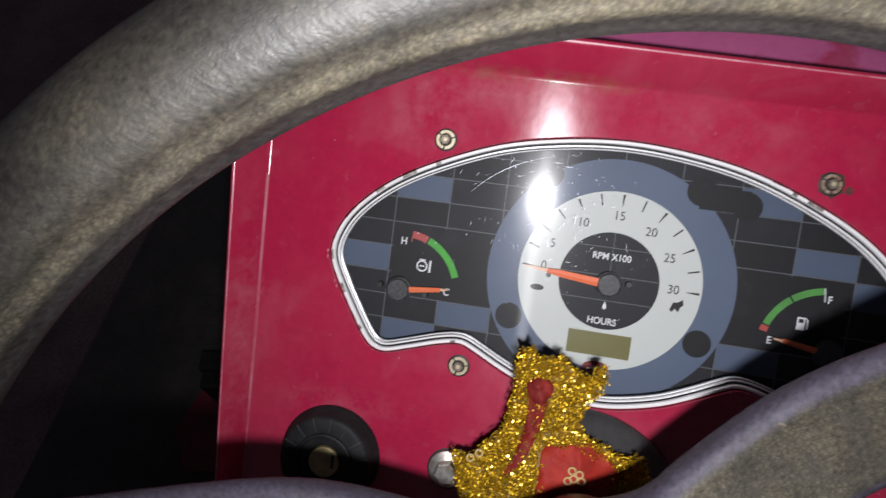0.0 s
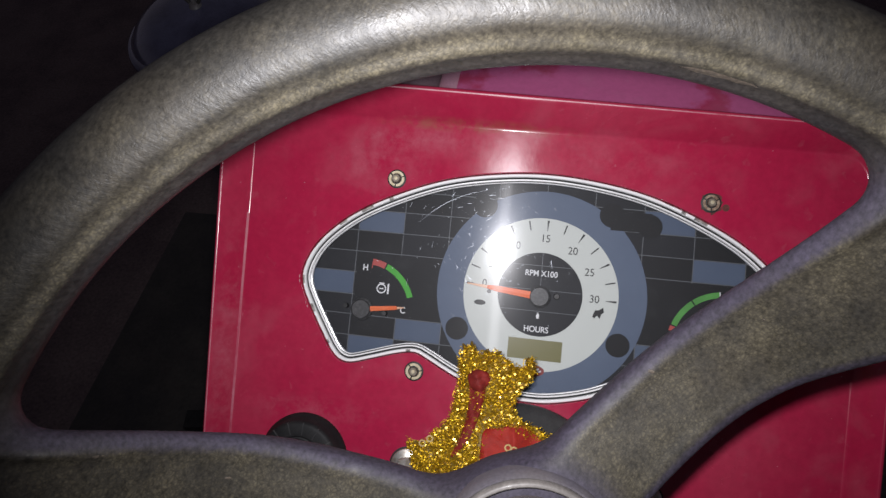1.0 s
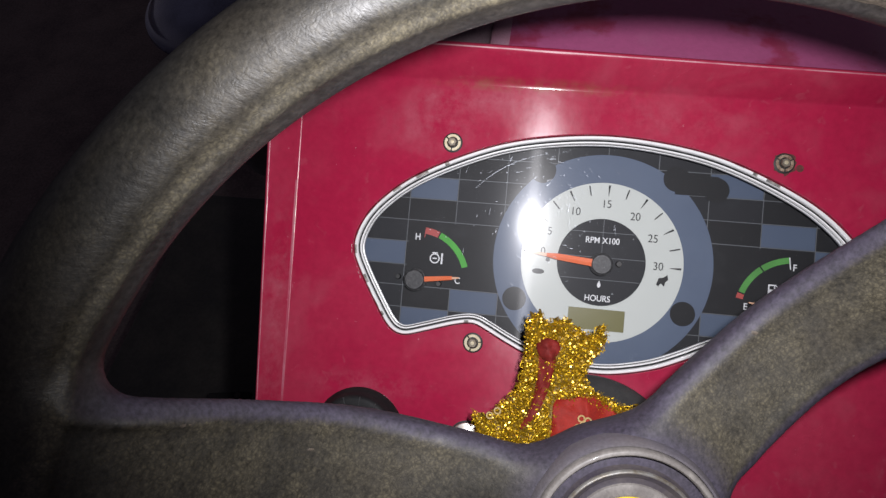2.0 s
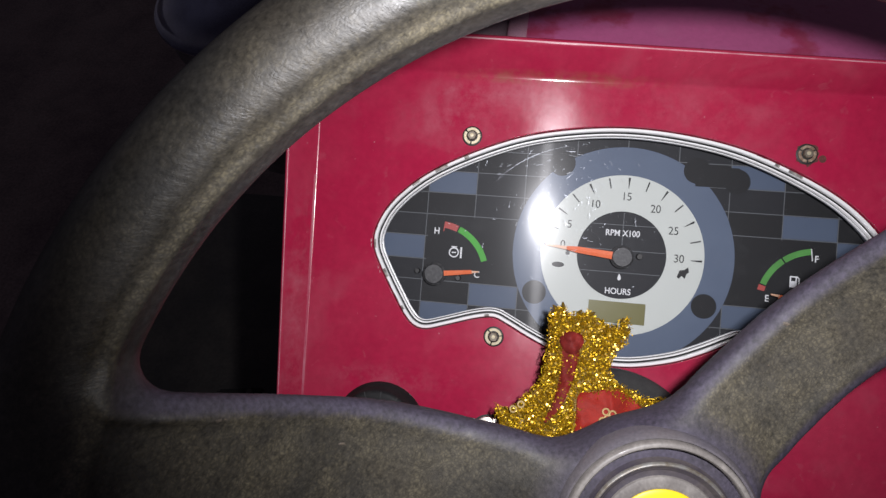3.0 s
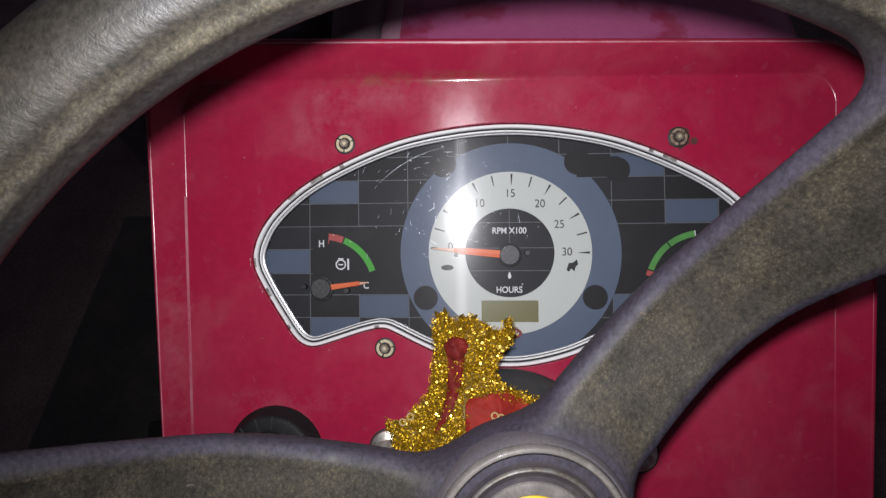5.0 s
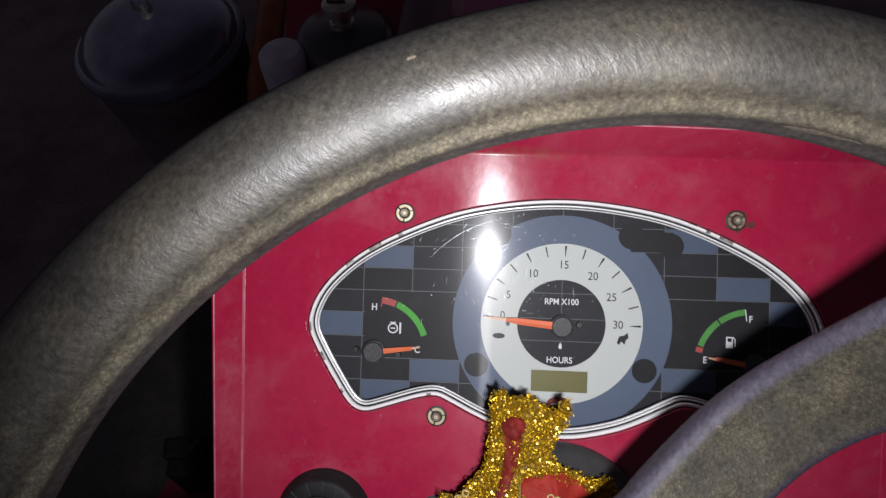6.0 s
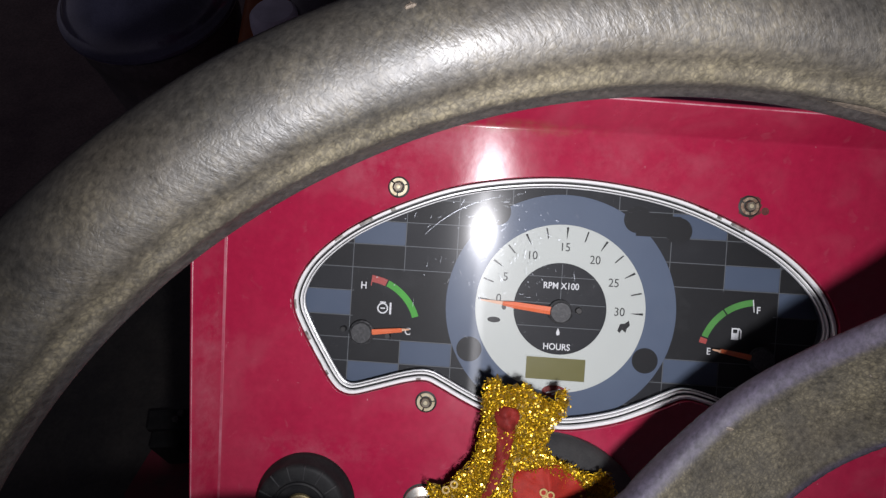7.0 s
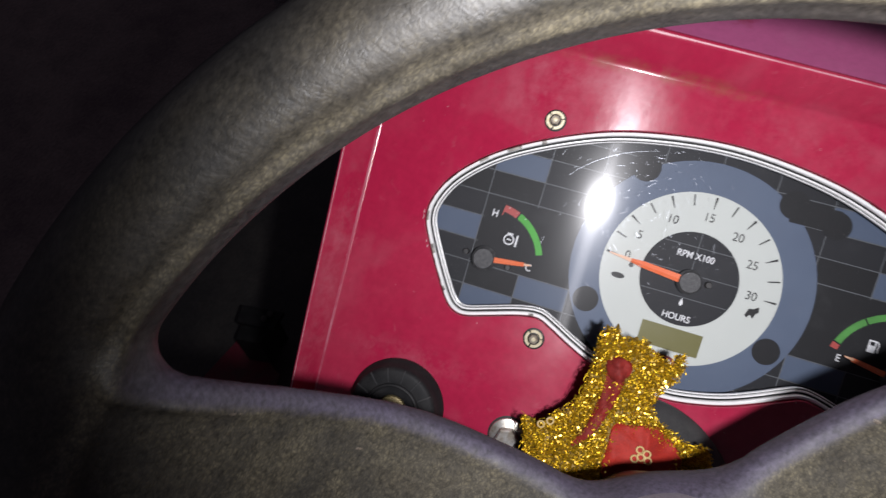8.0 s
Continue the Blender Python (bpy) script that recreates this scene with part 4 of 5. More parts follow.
panel_bolt(-85.0, 0.0, 10, 4.9, "small hex bolt with zinc washer in red sheet metal", bolt_grey)
panel_bolt(85.0, 0.0, 20, 4.7, "small hex bolt with rusty washer in red sheet metal", bolt_grey, ring_mat=rusty_washer)
panel_bolt(-64.8, -106.2, 0, 4.9, "small hex bolt with bright washer below the cluster", bolt_grey)
panel_bolt(-63.5, -157.5, 15, 9.2, "large flanged hex bolt of bright steel in the dashboard", zinc, 8.0)
panel_bolt(62.5, -158.0, 5, 9.2, "large flanged hex bolt of bright steel in the dashboard", zinc, 8.0)
bm = flat([(p.x + 1.6 * noise.noise((p.x * 0.4, p.y * 0.4, 1)), p.y + 1.6 * noise.noise((p.x * 0.4, p.y * 0.4, 5))) for p in circle(85.4, -0.2, 5.6, 30)], -0.03, 0.05)
part("rust_stain", bm, rust, dashboard, "rust stain round a bolt", smooth=False)
part("rust_stain", flat([(p.x, p.y) for p in circle(92.6, -2.0, 1.9, 14)], -0.03, 0.05), rust, dashboard, smooth=False)

# ---------------------------------------------------------------- light switch knob
KX, KZ = -122.5, -161.5
kf = (Vector((KX, 0, KZ)), *AXY)
knob = thing("light_switch", (KX, 0, KZ), "round black plastic rotary light switch with dull brass centre", "switch")
part("body", revolve([(25.2, 0), (25.2, 1.5), (24.6, 3.0), (23.6, 4.0), (22.8, 9.0), (21.8, 10.6), (20.2, 11.4), (10.0, 11.2), (8.4, 10.6), (8.2, 8.0)], kf, 64), switch_black, knob)
part("centre_cap", revolve([(0, 11.5), (6.6, 11.3), (7.6, 10.8), (8.0, 8.0)], kf, 40), brass_old, knob, "dull brass centre of the switch")
part("inner_ring", revolve([(12.4, 11.0), (12.8, 12.4), (13.4, 12.7), (14.2, 12.4), (14.6, 11.0)], kf, 48), switch_black, knob)
for a in (14, 38, 62, 86, 110, 134, 158, 182):
    ca, sa = math.cos(radians(a)), math.sin(radians(a))
    part("rib", box_bm((KX + 18.6 * ca, -11.0, KZ + 18.6 * sa), (7.0, 1.2, 0.7), 0.2, Matrix.Rotation(radians(-a), 3, "Y")), rubber, knob)
part("centre_slot", box_bm((KX + 4.5, -11.6, KZ + 1.0), (1.3, 0.8, 6.0), 0.2), ink, knob)

# ---------------------------------------------------------------- steering wheel
WC = Vector((9.73, -163.64, -162.97))
WN = Vector((0.1103, -0.9928, -0.0466)).normalized()
WU = Vector((0.9939, 0.1104, 0.0)).normalized()
WV = WN.cross(WU).normalized()
RIM_R, RIM_T = 190.7, 16.4
wheel = thing("steering_wheel", tuple(WC - WN * 90), "worn dark grey tractor steering wheel with dusty moulded spokes", "steering wheel")


def W(u, v, h):
    return WC + WU * u + WV * v + WN * h


def rim_section(deg, wob):
    """The rim's thickness round its section: a shallow groove runs along its inner side."""
    return RIM_T + 0.2 * wob - 0.9 * np.exp(-(((deg - 141 + 4 * wob) / 9) ** 2)) + 0.5 * np.exp(-(((deg - 154) / 7) ** 2)) - 0.7 * np.exp(-(((deg - 167) / 8) ** 2)) + 0.15 * np.exp(-(((deg - 180) / 5) ** 2))


def soft_table(rows, width):
    """Columns of a table over even steps of 0.5, with the kinks rounded."""
    rows = np.array(rows, float)
    x = np.arange(0, 240, 0.5)
    n = int(width / 0.5) * 2 + 1
    out = [x]
    for c in range(1, rows.shape[1]):
        y = np.interp(x, rows[:, 0], rows[:, c])
        out.append(np.convolve(np.pad(y, n // 2, mode="edge"), np.ones(n) / n, "valid"))
    return out


# the dished face of the spokes: height over the rim's plane by the distance from the axis
DISH = soft_table(((0, -54.0), (36, -54.0), (46, -58.5), (58, -62.0), (80, -61.5), (95, -58.5), (108, -53.0), (122, -43.0), (137, -27.5), (152, -11.0), (160, -3.0), (167, 3.0), (175, 7.6), (183, 9.6), (191, 9.0), (240, 4.0)), 8)
# along each spoke: distance from the axis, offset of its two edges
RIGHT = (51.5, soft_table(((0, -14, 24), (45, -17, 25.4), (60, -17, 24.4), (75, -17, 23.7), (90, -17, 23.4), (105, -17.4, 23.0), (120, -18.6, 23.2), (135, -21.4, 24.4), (150, -24.6, 25.8), (165, -29, 27.4), (240, -46, 40)), 6))
LEFT = (180.0, soft_table(((0, -22, 14), (45, -30.0, 12), (60, -32.4, 11), (75, -34.8, 10), (90, -37.8, 9), (105, -40.8, 8), (120, -43.8, 8), (135, -47.4, 7), (150, -50.2, 7), (165, -52.6, 6), (240, -63, 2)), 6))
THICK, FILLET = 13.0, 13.0
HUB = (0.0, 3.0, 38.5)


def merged(a, b, k):
    """Two distances to surfaces joined with a round fillet of radius k."""
    return np.maximum(k, np.minimum(a, b)) - np.hypot(np.maximum(k - a, 0.0), np.maximum(k - b, 0.0))


def spoke_edge(u, v, table):
    """How far a point of the wheel's plane lies outside a spoke."""
    ang, (xs, lo, hi) = radians(table[0]), table[1]
    x, o = u * math.cos(ang) + v * math.sin(ang), -u * math.sin(ang) + v * math.cos(ang)
    return np.maximum(np.maximum(o - np.interp(x, xs, hi), np.interp(x, xs, lo) - o), -x)


def web_edge(u, v):
    """The same for both spokes and the hub together, with round inner corners at the rim."""
    d = merged(merged(spoke_edge(u, v, RIGHT), spoke_edge(u, v, LEFT), 6.0), np.hypot(u - HUB[0], v - HUB[1]) - HUB[2], 9.0)
    return merged(d, RIM_R - RIM_T + 1.0 - np.hypot(u, v), FILLET)


def crest(u, v):
    """The moulded lip that runs along the edge of the spokes, higher in the corners at the rim."""
    e, r = -web_edge(u, v), np.hypot(u, v)
    return (0.4 + 1.9 * np.clip((r - 138) / 20, 0, 1)) * np.exp(-(((e - 5.8) / 1.9) ** 2)) * np.clip((178 - r) / 8, 0, 1) * np.clip((r - 48) / 12, 0, 1)


def face_height(u, v):
    return np.interp(np.hypot(u, v), *DISH)


def wheel_distance(u, v, h):
    """How far a point lies outside the one-piece moulding of rim, spokes and hub web."""
    r = np.hypot(u, v)
    deg = np.degrees(np.arctan2(h, r - RIM_R)) % 360
    wob = 0.5 * np.sin(deg * 0.11 + 7 * u / RIM_R) * np.sin(9 * v / RIM_R + 5 * u / RIM_R)
    tube_d = np.hypot(r - RIM_R, h) - rim_section(deg, wob)
    flat_d = merged(merged(spoke_edge(u, v, RIGHT), spoke_edge(u, v, LEFT), 6.0), np.hypot(u - HUB[0], v - HUB[1]) - HUB[2], 9.0)
    slope = np.interp(r + 1, *DISH) - np.interp(r - 1, *DISH)
    deep = THICK + 13.0 * np.clip((54 - r) / 16, 0, 1)
    slab = (np.abs(h - face_height(u, v) + deep / 2) - deep / 2) / np.sqrt(1 + slope * slope / 4)
    slab = np.maximum(slab, r - RIM_R)
    roll = 4.6 + 4.5 * np.clip((56 - r) / 14, 0, 1)
    a, b = flat_d + roll, slab + roll
    web_d = np.minimum(np.maximum(a, b), 0.0) + np.hypot(np.maximum(a, 0), np.maximum(b, 0)) - roll
    return merged(tube_d, web_d, FILLET) - crest(u, v) * np.clip((h - np.interp(r, *DISH) + 9) / 5, 0, 1)


def skin(distance, lo, hi, step):
    """A mesh of the surface distance = 0 inside a box: one point in each cell that it crosses, quads across the edges."""
    ax = [np.arange(lo[i], hi[i], step) for i in range(3)]
    d = distance(*np.meshgrid(*ax, indexing="ij"))
    n = [m - 1 for m in d.shape]
    total = np.zeros((*n, 3))
    count = np.zeros(n)
    corner = lambda i, j, k: d[i:i + n[0], j:j + n[1], k:k + n[2]]
    for axis in range(3):
        for p in (0, 1):
            for q in (0, 1):
                c0 = [p, q]
                c0.insert(axis, 0)
                c1 = list(c0)
                c1[axis] = 1
                d0, d1 = corner(*c0), corner(*c1)
                cross = (d0 < 0) != (d1 < 0)
                t = np.where(cross, d0 / np.where(cross, d0 - d1, 1.0), 0.0)
                for i in range(3):
                    total[..., i] += np.where(cross, c0[i] + (t if i == axis else 0.0), 0.0)
                count += cross
    cells = np.argwhere(count > 0)
    index = np.full(n, -1)
    index[tuple(cells.T)] = np.arange(len(cells))
    points = np.array(lo) + step * (cells + total[tuple(cells.T)] / count[tuple(cells.T)][:, None])
    quads = []
    for axis in range(3):
        o1, o2 = (axis + 1) % 3, (axis + 2) % 3
        size = list(d.shape)
        size[axis] -= 1
        take0 = [slice(0, m) for m in size]
        take1 = list(take0)
        take1[axis] = slice(1, None)
        neg0, neg1 = d[tuple(take0)] < 0, d[tuple(take1)] < 0
        for at in np.argwhere(neg0 != neg1):
            if at[o1] < 1 or at[o2] < 1 or at[o1] >= n[o1] or at[o2] >= n[o2]:
                continue
            ring = []
            for p, q in ((-1, -1), (0, -1), (0, 0), (-1, 0)):
                c = list(at)
                c[o1] += p
                c[o2] += q
                ring.append(index[tuple(c)])
            quads.append(ring if neg0[tuple(at)] else ring[::-1])
    return points, quads


moulding, moulding_faces = skin(wheel_distance, (-209.5, -209.5, -92.0), (209.5, 209.5, 26.0), 2.1)
# two steps of drawing the points on to the true surface, for clean edges
for _ in range(2):
    U, V, H = moulding.T
    dist = wheel_distance(U, V, H)
    e = 0.2
    grad = np.stack([wheel_distance(U + e, V, H) - wheel_distance(U - e, V, H), wheel_distance(U, V + e, H) - wheel_distance(U, V - e, H), wheel_distance(U, V, H + e) - wheel_distance(U, V, H - e)], 1) / (2 * e)
    moulding = moulding - grad * np.clip(dist / np.maximum((grad ** 2).sum(1), 0.3), -0.8, 0.8)[:, None]


def moulded(name, wanted, label):
    """The quads of the moulding whose middle wanted() picks, as a part of the wheel with its dust, wear and painted
    shading.
    """
    U, V, H = moulding.T
    r = np.hypot(U, V)
    deg = np.degrees(np.arctan2(H, r - RIM_R)) % 360
    turn = np.arctan2(V, U)
    wob = np.array([noise.noise((u / 21, v / 21, h / 9)) for u, v, h in moulding])
    # groove and front are dusty; limbs stay dark to paint in their shading
    rim_dust_shade = np.clip((deg - 132) / 14, 0, 1) * np.clip(1 - (deg - 152) / 8, 0, 1) * (0.85 + 0.5 * wob) + 0.36 * np.clip((deg - 92) / 40, 0, 1) * np.clip((160 - deg) / 18, 0, 1) + np.clip(0.1 + 0.8 * wob, 0, None) * np.exp(-(((deg - 180) / 4) ** 2)) + (0.26 + 0.25 * wob) * np.clip((deg - 45) / 35, 0, 1) * np.clip((130 - deg) / 30, 0, 1)
    face = np.clip((-web_edge(U, V) - 3.6) / 2.0, 0, 1) * (H > face_height(U, V) - 4.0) * np.clip((np.hypot(U - HUB[0], V - HUB[1]) - 37) / 10, 0, 1)
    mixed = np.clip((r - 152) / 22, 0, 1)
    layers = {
        "dust": face * (0.75 + 0.6 * wob) * (1 - mixed) + rim_dust_shade * mixed,
        # paints the dim violet light on chamfers, flanks and hub
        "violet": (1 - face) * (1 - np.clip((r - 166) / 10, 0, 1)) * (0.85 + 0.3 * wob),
        "rimness": mixed * (0.35 + 0.65 * np.clip((deg - 45) / 35, 0, 1) * (deg < 200)),
        "along": turn * RIM_R / 1000 + np.radians(deg) * RIM_T / 2000,
        "around": np.radians(deg) * RIM_T / 2300,
    }
    corners = np.array(moulding_faces)
    chosen = wanted(r[corners].mean(1), U[corners].mean(1))
    bm = bmesh.new()
    used = {}
    for q in corners[chosen]:
        for k in q:
            if k not in used:
                used[k] = bm.verts.new(W(*moulding[k]))
        bm.faces.new([used[k] for k in q])
    order = np.array(list(used))
    return part(name, bm, wheel_skin, wheel, label, layers={key: values[order].astype(float) for key, values in layers.items()}, angle=80)


JOIN = 171.0
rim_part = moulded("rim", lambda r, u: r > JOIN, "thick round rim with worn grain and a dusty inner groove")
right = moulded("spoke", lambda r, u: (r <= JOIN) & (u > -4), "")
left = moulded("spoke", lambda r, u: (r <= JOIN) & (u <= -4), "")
hub_o = WC + WV * 3.0
wf = (hub_o, WU, WV, WN)


def worn_chip(u, v, r, lift, owner):
    """A shallow light scar on the wheel's skin."""
    bm = bmesh.new()
    edge = []
    for a in range(0, 360, 15):
        x = u + r * math.cos(radians(a)) * (1 + 0.7 * noise.noise((a * 0.05, u, v)))
        y = v + 0.5 * r * math.sin(radians(a)) * (1 + 0.7 * noise.noise((a * 0.05, v, u)))
        edge.append(bm.verts.new(W(x, y, float(face_height(x, y) + crest(x, y)) + 0.15)))
    top = bm.verts.new(W(u, v, float(face_height(u, v) + crest(u, v)) + 0.35 + lift))
    for a, b in zip(edge, edge[1:] + edge[:1]):
        bm.faces.new((a, b, top))
    part("scar", bm, scar_mat, owner, "pale scar in the plastic")


for u, v, r in ((39.5, 79.5, 1.3), (52.0, 88.0, 0.5), (70.0, 104.0, 0.5), (36.0, 64.0, 0.5)):
    worn_chip(u, v, r, 0.15, right)


def rim_scar(angle, around, long, wide):
    """A worn light patch on the rim: angle round the wheel, around its section, half-sizes in degrees."""
    bm = bmesh.new()
    rows = []
    for i in range(13):
        f = i / 6 - 1
        span = wide * math.sqrt(max(0.0, 1 - f * f)) * (0.75 + 0.5 * noise.noise((f * 2, angle, 1.0)))
        row = []
        for k in range(5):
            deg = around + span * (k / 2 - 1) + 1.5 * noise.noise((f * 3, angle, 6.0))
            b, rr = radians(deg), rim_section(deg, 0.0) + (0.4 if k == 2 else 0.25)
            a = radians(angle + long * f)
            row.append(bm.verts.new(W((RIM_R + rr * math.cos(b)) * math.cos(a), (RIM_R + rr * math.cos(b)) * math.sin(a), rr * math.sin(b))))
        rows.append(row)
    for p, q in zip(rows, rows[1:]):
        for k in range(4):
            bm.faces.new((p[k], p[k + 1], q[k + 1], q[k]))
    part("scar", bm, scar_mat, rim_part, "tan worn patch on the rim")


rim_scar(79.8, 161, 3.6, 7)
rim_scar(111.0, 66, 0.35, 3)
worn_chip(-149.0, 43.2, 2.6, 0.2, left)
worn_chip(-142.5, 42.2, 1.4, 0.1, left)
worn_chip(-112.0, 27.0, 1.0, 0.1, left)
part("hub_collar", revolve([(37.0, -60), (36.6, -56.0), (35.9, -53.4), (35.0, -52.2), (34.2, -52.4), (33.9, -55)], wf, 96), hub_skin, wheel, "grey moulded hub collar")
part("cap_ring", revolve([(34.0, -54), (33.9, -51.2), (33.5, -50.2), (32.9, -49.8), (32.0, -49.8), (31.5, -50.3), (31.2, -52.0), (31.1, -57)], wf, 72), cap_grey, wheel, "dull light grey ring of the hub cap")
cap = part("hub_cap", revolve([(31.4, -56.5), (30.6, -55.6), (28.6, -55.0), (27.2, -54.0), (26.4, -52.2), (25.8, -51.2), (25.2, -50.9), (24.4, -51.2), (23.4, -52.2), (21.4, -52.0), (19.4, -51.2), (0, -50.6)], wf, 72), smoky_cap, wheel, "glossy smoky grey cap with rings")
part("cap_line", revolve([(26.3, -51.9), (26.0, -51.1), (25.5, -50.75), (25.1, -50.9)], wf, 72), zinc, cap, "fine bright ring")
part("badge_seat", revolve([(21.6, -51.9), (21.2, -51.2), (18.2, -50.5), (17.2, -50.9)], wf, 56), cap_grey, cap, "cloudy plastic round the badge")
part("yellow_badge", revolve([(0, -49.8), (15.6, -50.0), (17.0, -50.6), (17.4, -51.6)], wf, 56), yellow_badge, cap, "yellow round badge")
# the column slants a little from the dashboard's hole up to the hub
boot_o = Vector((-4.98, -3.72, -175.89))
boot_axes = (Vector((0.9950, 0.1001, 0.0)).normalized(), Vector((0.0999, -0.9925, 0.0704)).normalized())
part("steel_back", tube([hub_o - WN * 84, hub_o - WN * 100, boot_o.lerp(hub_o - WN * 100, 0.5), boot_o], [30, 24, 22, 22], 40), black_plastic, wheel, "black steering column tube")
boot = thing("column_boot", tuple(boot_o), "black rubber boot where the steering column meets the dashboard", "boot")
part("flange", revolve([(20, 32), (27, 28), (30, 18), (44, 10), (50, 6), (53, 3), (53.5, -2), (52, -6)], (boot_o + Vector((2, 0, 6)), boot_axes[0], boot_axes[1].cross(boot_axes[0]), boot_axes[1]), 64), rubber, boot)

# ---------------------------------------------------------------- tinsel cloth on the column
OUT = [(-36, -88), (-31, -85.5), (-27, -88.5), (-21, -87), (-14, -89.5), (-9, -92.5), (-5, -94), (-3.5, -89.5), (0, -89), (1, -96), (-2.5, -102), (-6, -107), (-7, -114), (-4, -119), (5, -123), (13, -126), (19, -124.5), (23, -129), (24, -140), (18, -150), (8, -160), (-20, -166), (-46, -164), (-55, -152), (-57, -143), (-60, -137), (-53, -137.5), (-47, -131), (-40, -124), (-37.5, -114), (-36.5, -104), (-37, -96)]
cloth_loop = smooth_closed(OUT, 3)
cloth = thing("tinsel_cloth", (-15, -20, -165), "gold tinsel brocade scrap with red satin tied round the steering column", "cloth")


def cloth_y(x, z):
    return -27 - 7 * math.exp(-((x + 20) / 22) ** 2) - 6 * max(0.0, (-z - 110) / 50) + 3.2 * noise.noise((x * 0.09, z * 0.07, 2.0)) + 1.8 * noise.noise((x * 0.26, z * 0.26, 7.0)) + 0.05 * abs(x + 20)


bm = bmesh.new()
step = 1.6
grid = {}
for i in range(60):
    for k in range(56):
        x, z = -64 + i * step, -168 + k * step
        if inside(x, z, cloth_loop):
            grid[i, k] = (bm.verts.new((x, cloth_y(x, z), z)), bm.verts.new((x, cloth_y(x, z) + 5.0, z)))
for (i, k), v in grid.items():
    quad = [(i, k), (i + 1, k), (i + 1, k + 1), (i, k + 1)]
    if all(q in grid for q in quad):
        bm.faces.new([grid[q][0] for q in quad])
        bm.faces.new([grid[q][1] for q in reversed(quad)])
part("brocade", bm, gold_cloth, cloth, "gold brocade ground")
RIB = [(-30.0, -103), (-22.5, -103), (-21.8, -109), (-23, -115), (-24.5, -122), (-27, -129), (-31, -136), (-35, -141), (-36.5, -140.5), (-34, -134), (-31.5, -126), (-30.5, -118), (-29.5, -110)]
PATCH = [(-22, -126), (-16, -123.5), (-9, -121.8), (-3, -121.4), (4, -125), (10, -130), (13, -136), (8, -146), (-3, -152), (-16, -154), (-22, -146), (-22.5, -135)]


def laid_on(name, loop, lift, mat_, label, puff=1.5):
    loop = smooth_closed(loop, 4)
    cx = sum(p.x for p in loop) / len(loop)
    cz = sum(p.y for p in loop) / len(loop)
    bm = bmesh.new()
    rings = []
    for f in (1.0, 0.93, 0.82, 0.7, 0.55, 0.4, 0.25, 0.1):
        up = lift + puff * (1 - f ** 2.5) + (-2.6 if f == 1.0 else 0)
        ring = []
        for p in loop:
            x, z = cx + (p.x - cx) * f, cz + (p.y - cz) * f
            ring.append(bm.verts.new((x, cloth_y(x, z) - up + 0.5 * noise.noise((x * 0.4, z * 0.4, 3)) + 1.1 * noise.noise((x * 0.32 + z * 0.1, z * 0.12, 9)), z)))
        rings.append(ring)
    bridge(bm, rings)
    bm.faces.new(rings[-1])
    return part(name, bm, mat_, cloth, label)


laid_on("red_ribbon", RIB, 0.8, red_dark, "dark red satin strip", 0.9)
KNOT = [(-26.0 + 5.8 * math.cos(radians(a)) * (1 + 0.12 * math.sin(3 * radians(a))), -101.8 + 5.6 * math.sin(radians(a))) for a in range(0, 360, 36)]
laid_on("red_knot", KNOT, 1.6, red_dark, "dark red satin knot", 2.2)
laid_on("red_patch", PATCH, 0.8, red_cloth, "red satin patch", 2.6)
red_loops = [smooth_closed(RIB, 4), smooth_closed(PATCH, 4), smooth_closed(KNOT, 2)]
rng = random.Random(7)
verts, faces = [], []
base = Vector(cloth["base"])
while len(faces) < 17000:
    x, z = rng.uniform(-62, 25), rng.uniform(-168, -84)
    if not inside(x, z, cloth_loop):
        continue
    if any(inside(x, z, lp) for lp in red_loops) and rng.random() < (0.8 if x < -6 else 0.5):
        continue
    ln, wd = rng.choice((rng.uniform(0.25, 0.5), rng.uniform(0.3, 0.8))), rng.uniform(0.16, 0.32)
    axis = Vector((rng.gauss(0, 1), rng.gauss(0, 0.7), rng.gauss(0, 1))).normalized()
    nor = (Vector((rng.gauss(0, 0.55), -1, rng.gauss(0, 0.55)))).normalized()
    side = axis.cross(nor).normalized()
    c = Vector((x, cloth_y(x, z) - rng.uniform(0.1, 2.0), z))
    k = len(verts)
    for a, b in ((-1, -1), (1, -1), (1, 1), (-1, 1)):
        verts.append(tuple((c + axis * a * ln + side * b * wd + nor * (0.25 if a * b > 0 else -0.1) - base) / 1000))
    faces.append((k, k + 1, k + 2, k + 3))
rim_pts = resample(cloth_loop, 420)
for k, p in enumerate(rim_pts):
    if p.y < -150 or rng.random() < 0.25:
        continue
    t = (rim_pts[(k + 1) % 420] - rim_pts[k - 1]).normalized()
    out = Vector((t.y, -t.x))
    if inside(p.x + out.x, p.y + out.y, cloth_loop):
        out = -out
    lean, ln, wd = rng.gauss(0, 0.7), rng.uniform(0.5, 2.6), rng.uniform(0.10, 0.2)
    spine, y0 = [], cloth_y(p.x, p.y) - rng.uniform(-1.5, 1.0)
    for i in range(4):
        f = i / 3
        q = p + out * ln * f * (1 - 0.35 * f) + t * lean * ln * f * f
        spine.append(Vector((q.x, y0 - rng.uniform(0, 0.8) * f, q.y)))
    for a, b in zip(spine, spine[1:]):
        side = (b - a).cross(Vector((0, -1, rng.gauss(0, 0.4)))).normalized() * wd
        k2 = len(verts)
        verts += [tuple((c - base) / 1000) for c in (a - side, a + side, b + side, b - side)]
        faces.append((k2, k2 + 1, k2 + 2, k2 + 3))
me = bpy.data.meshes.new("tinsel")
me.from_pydata(verts, [], faces)
me.materials.append(tinsel_mat)
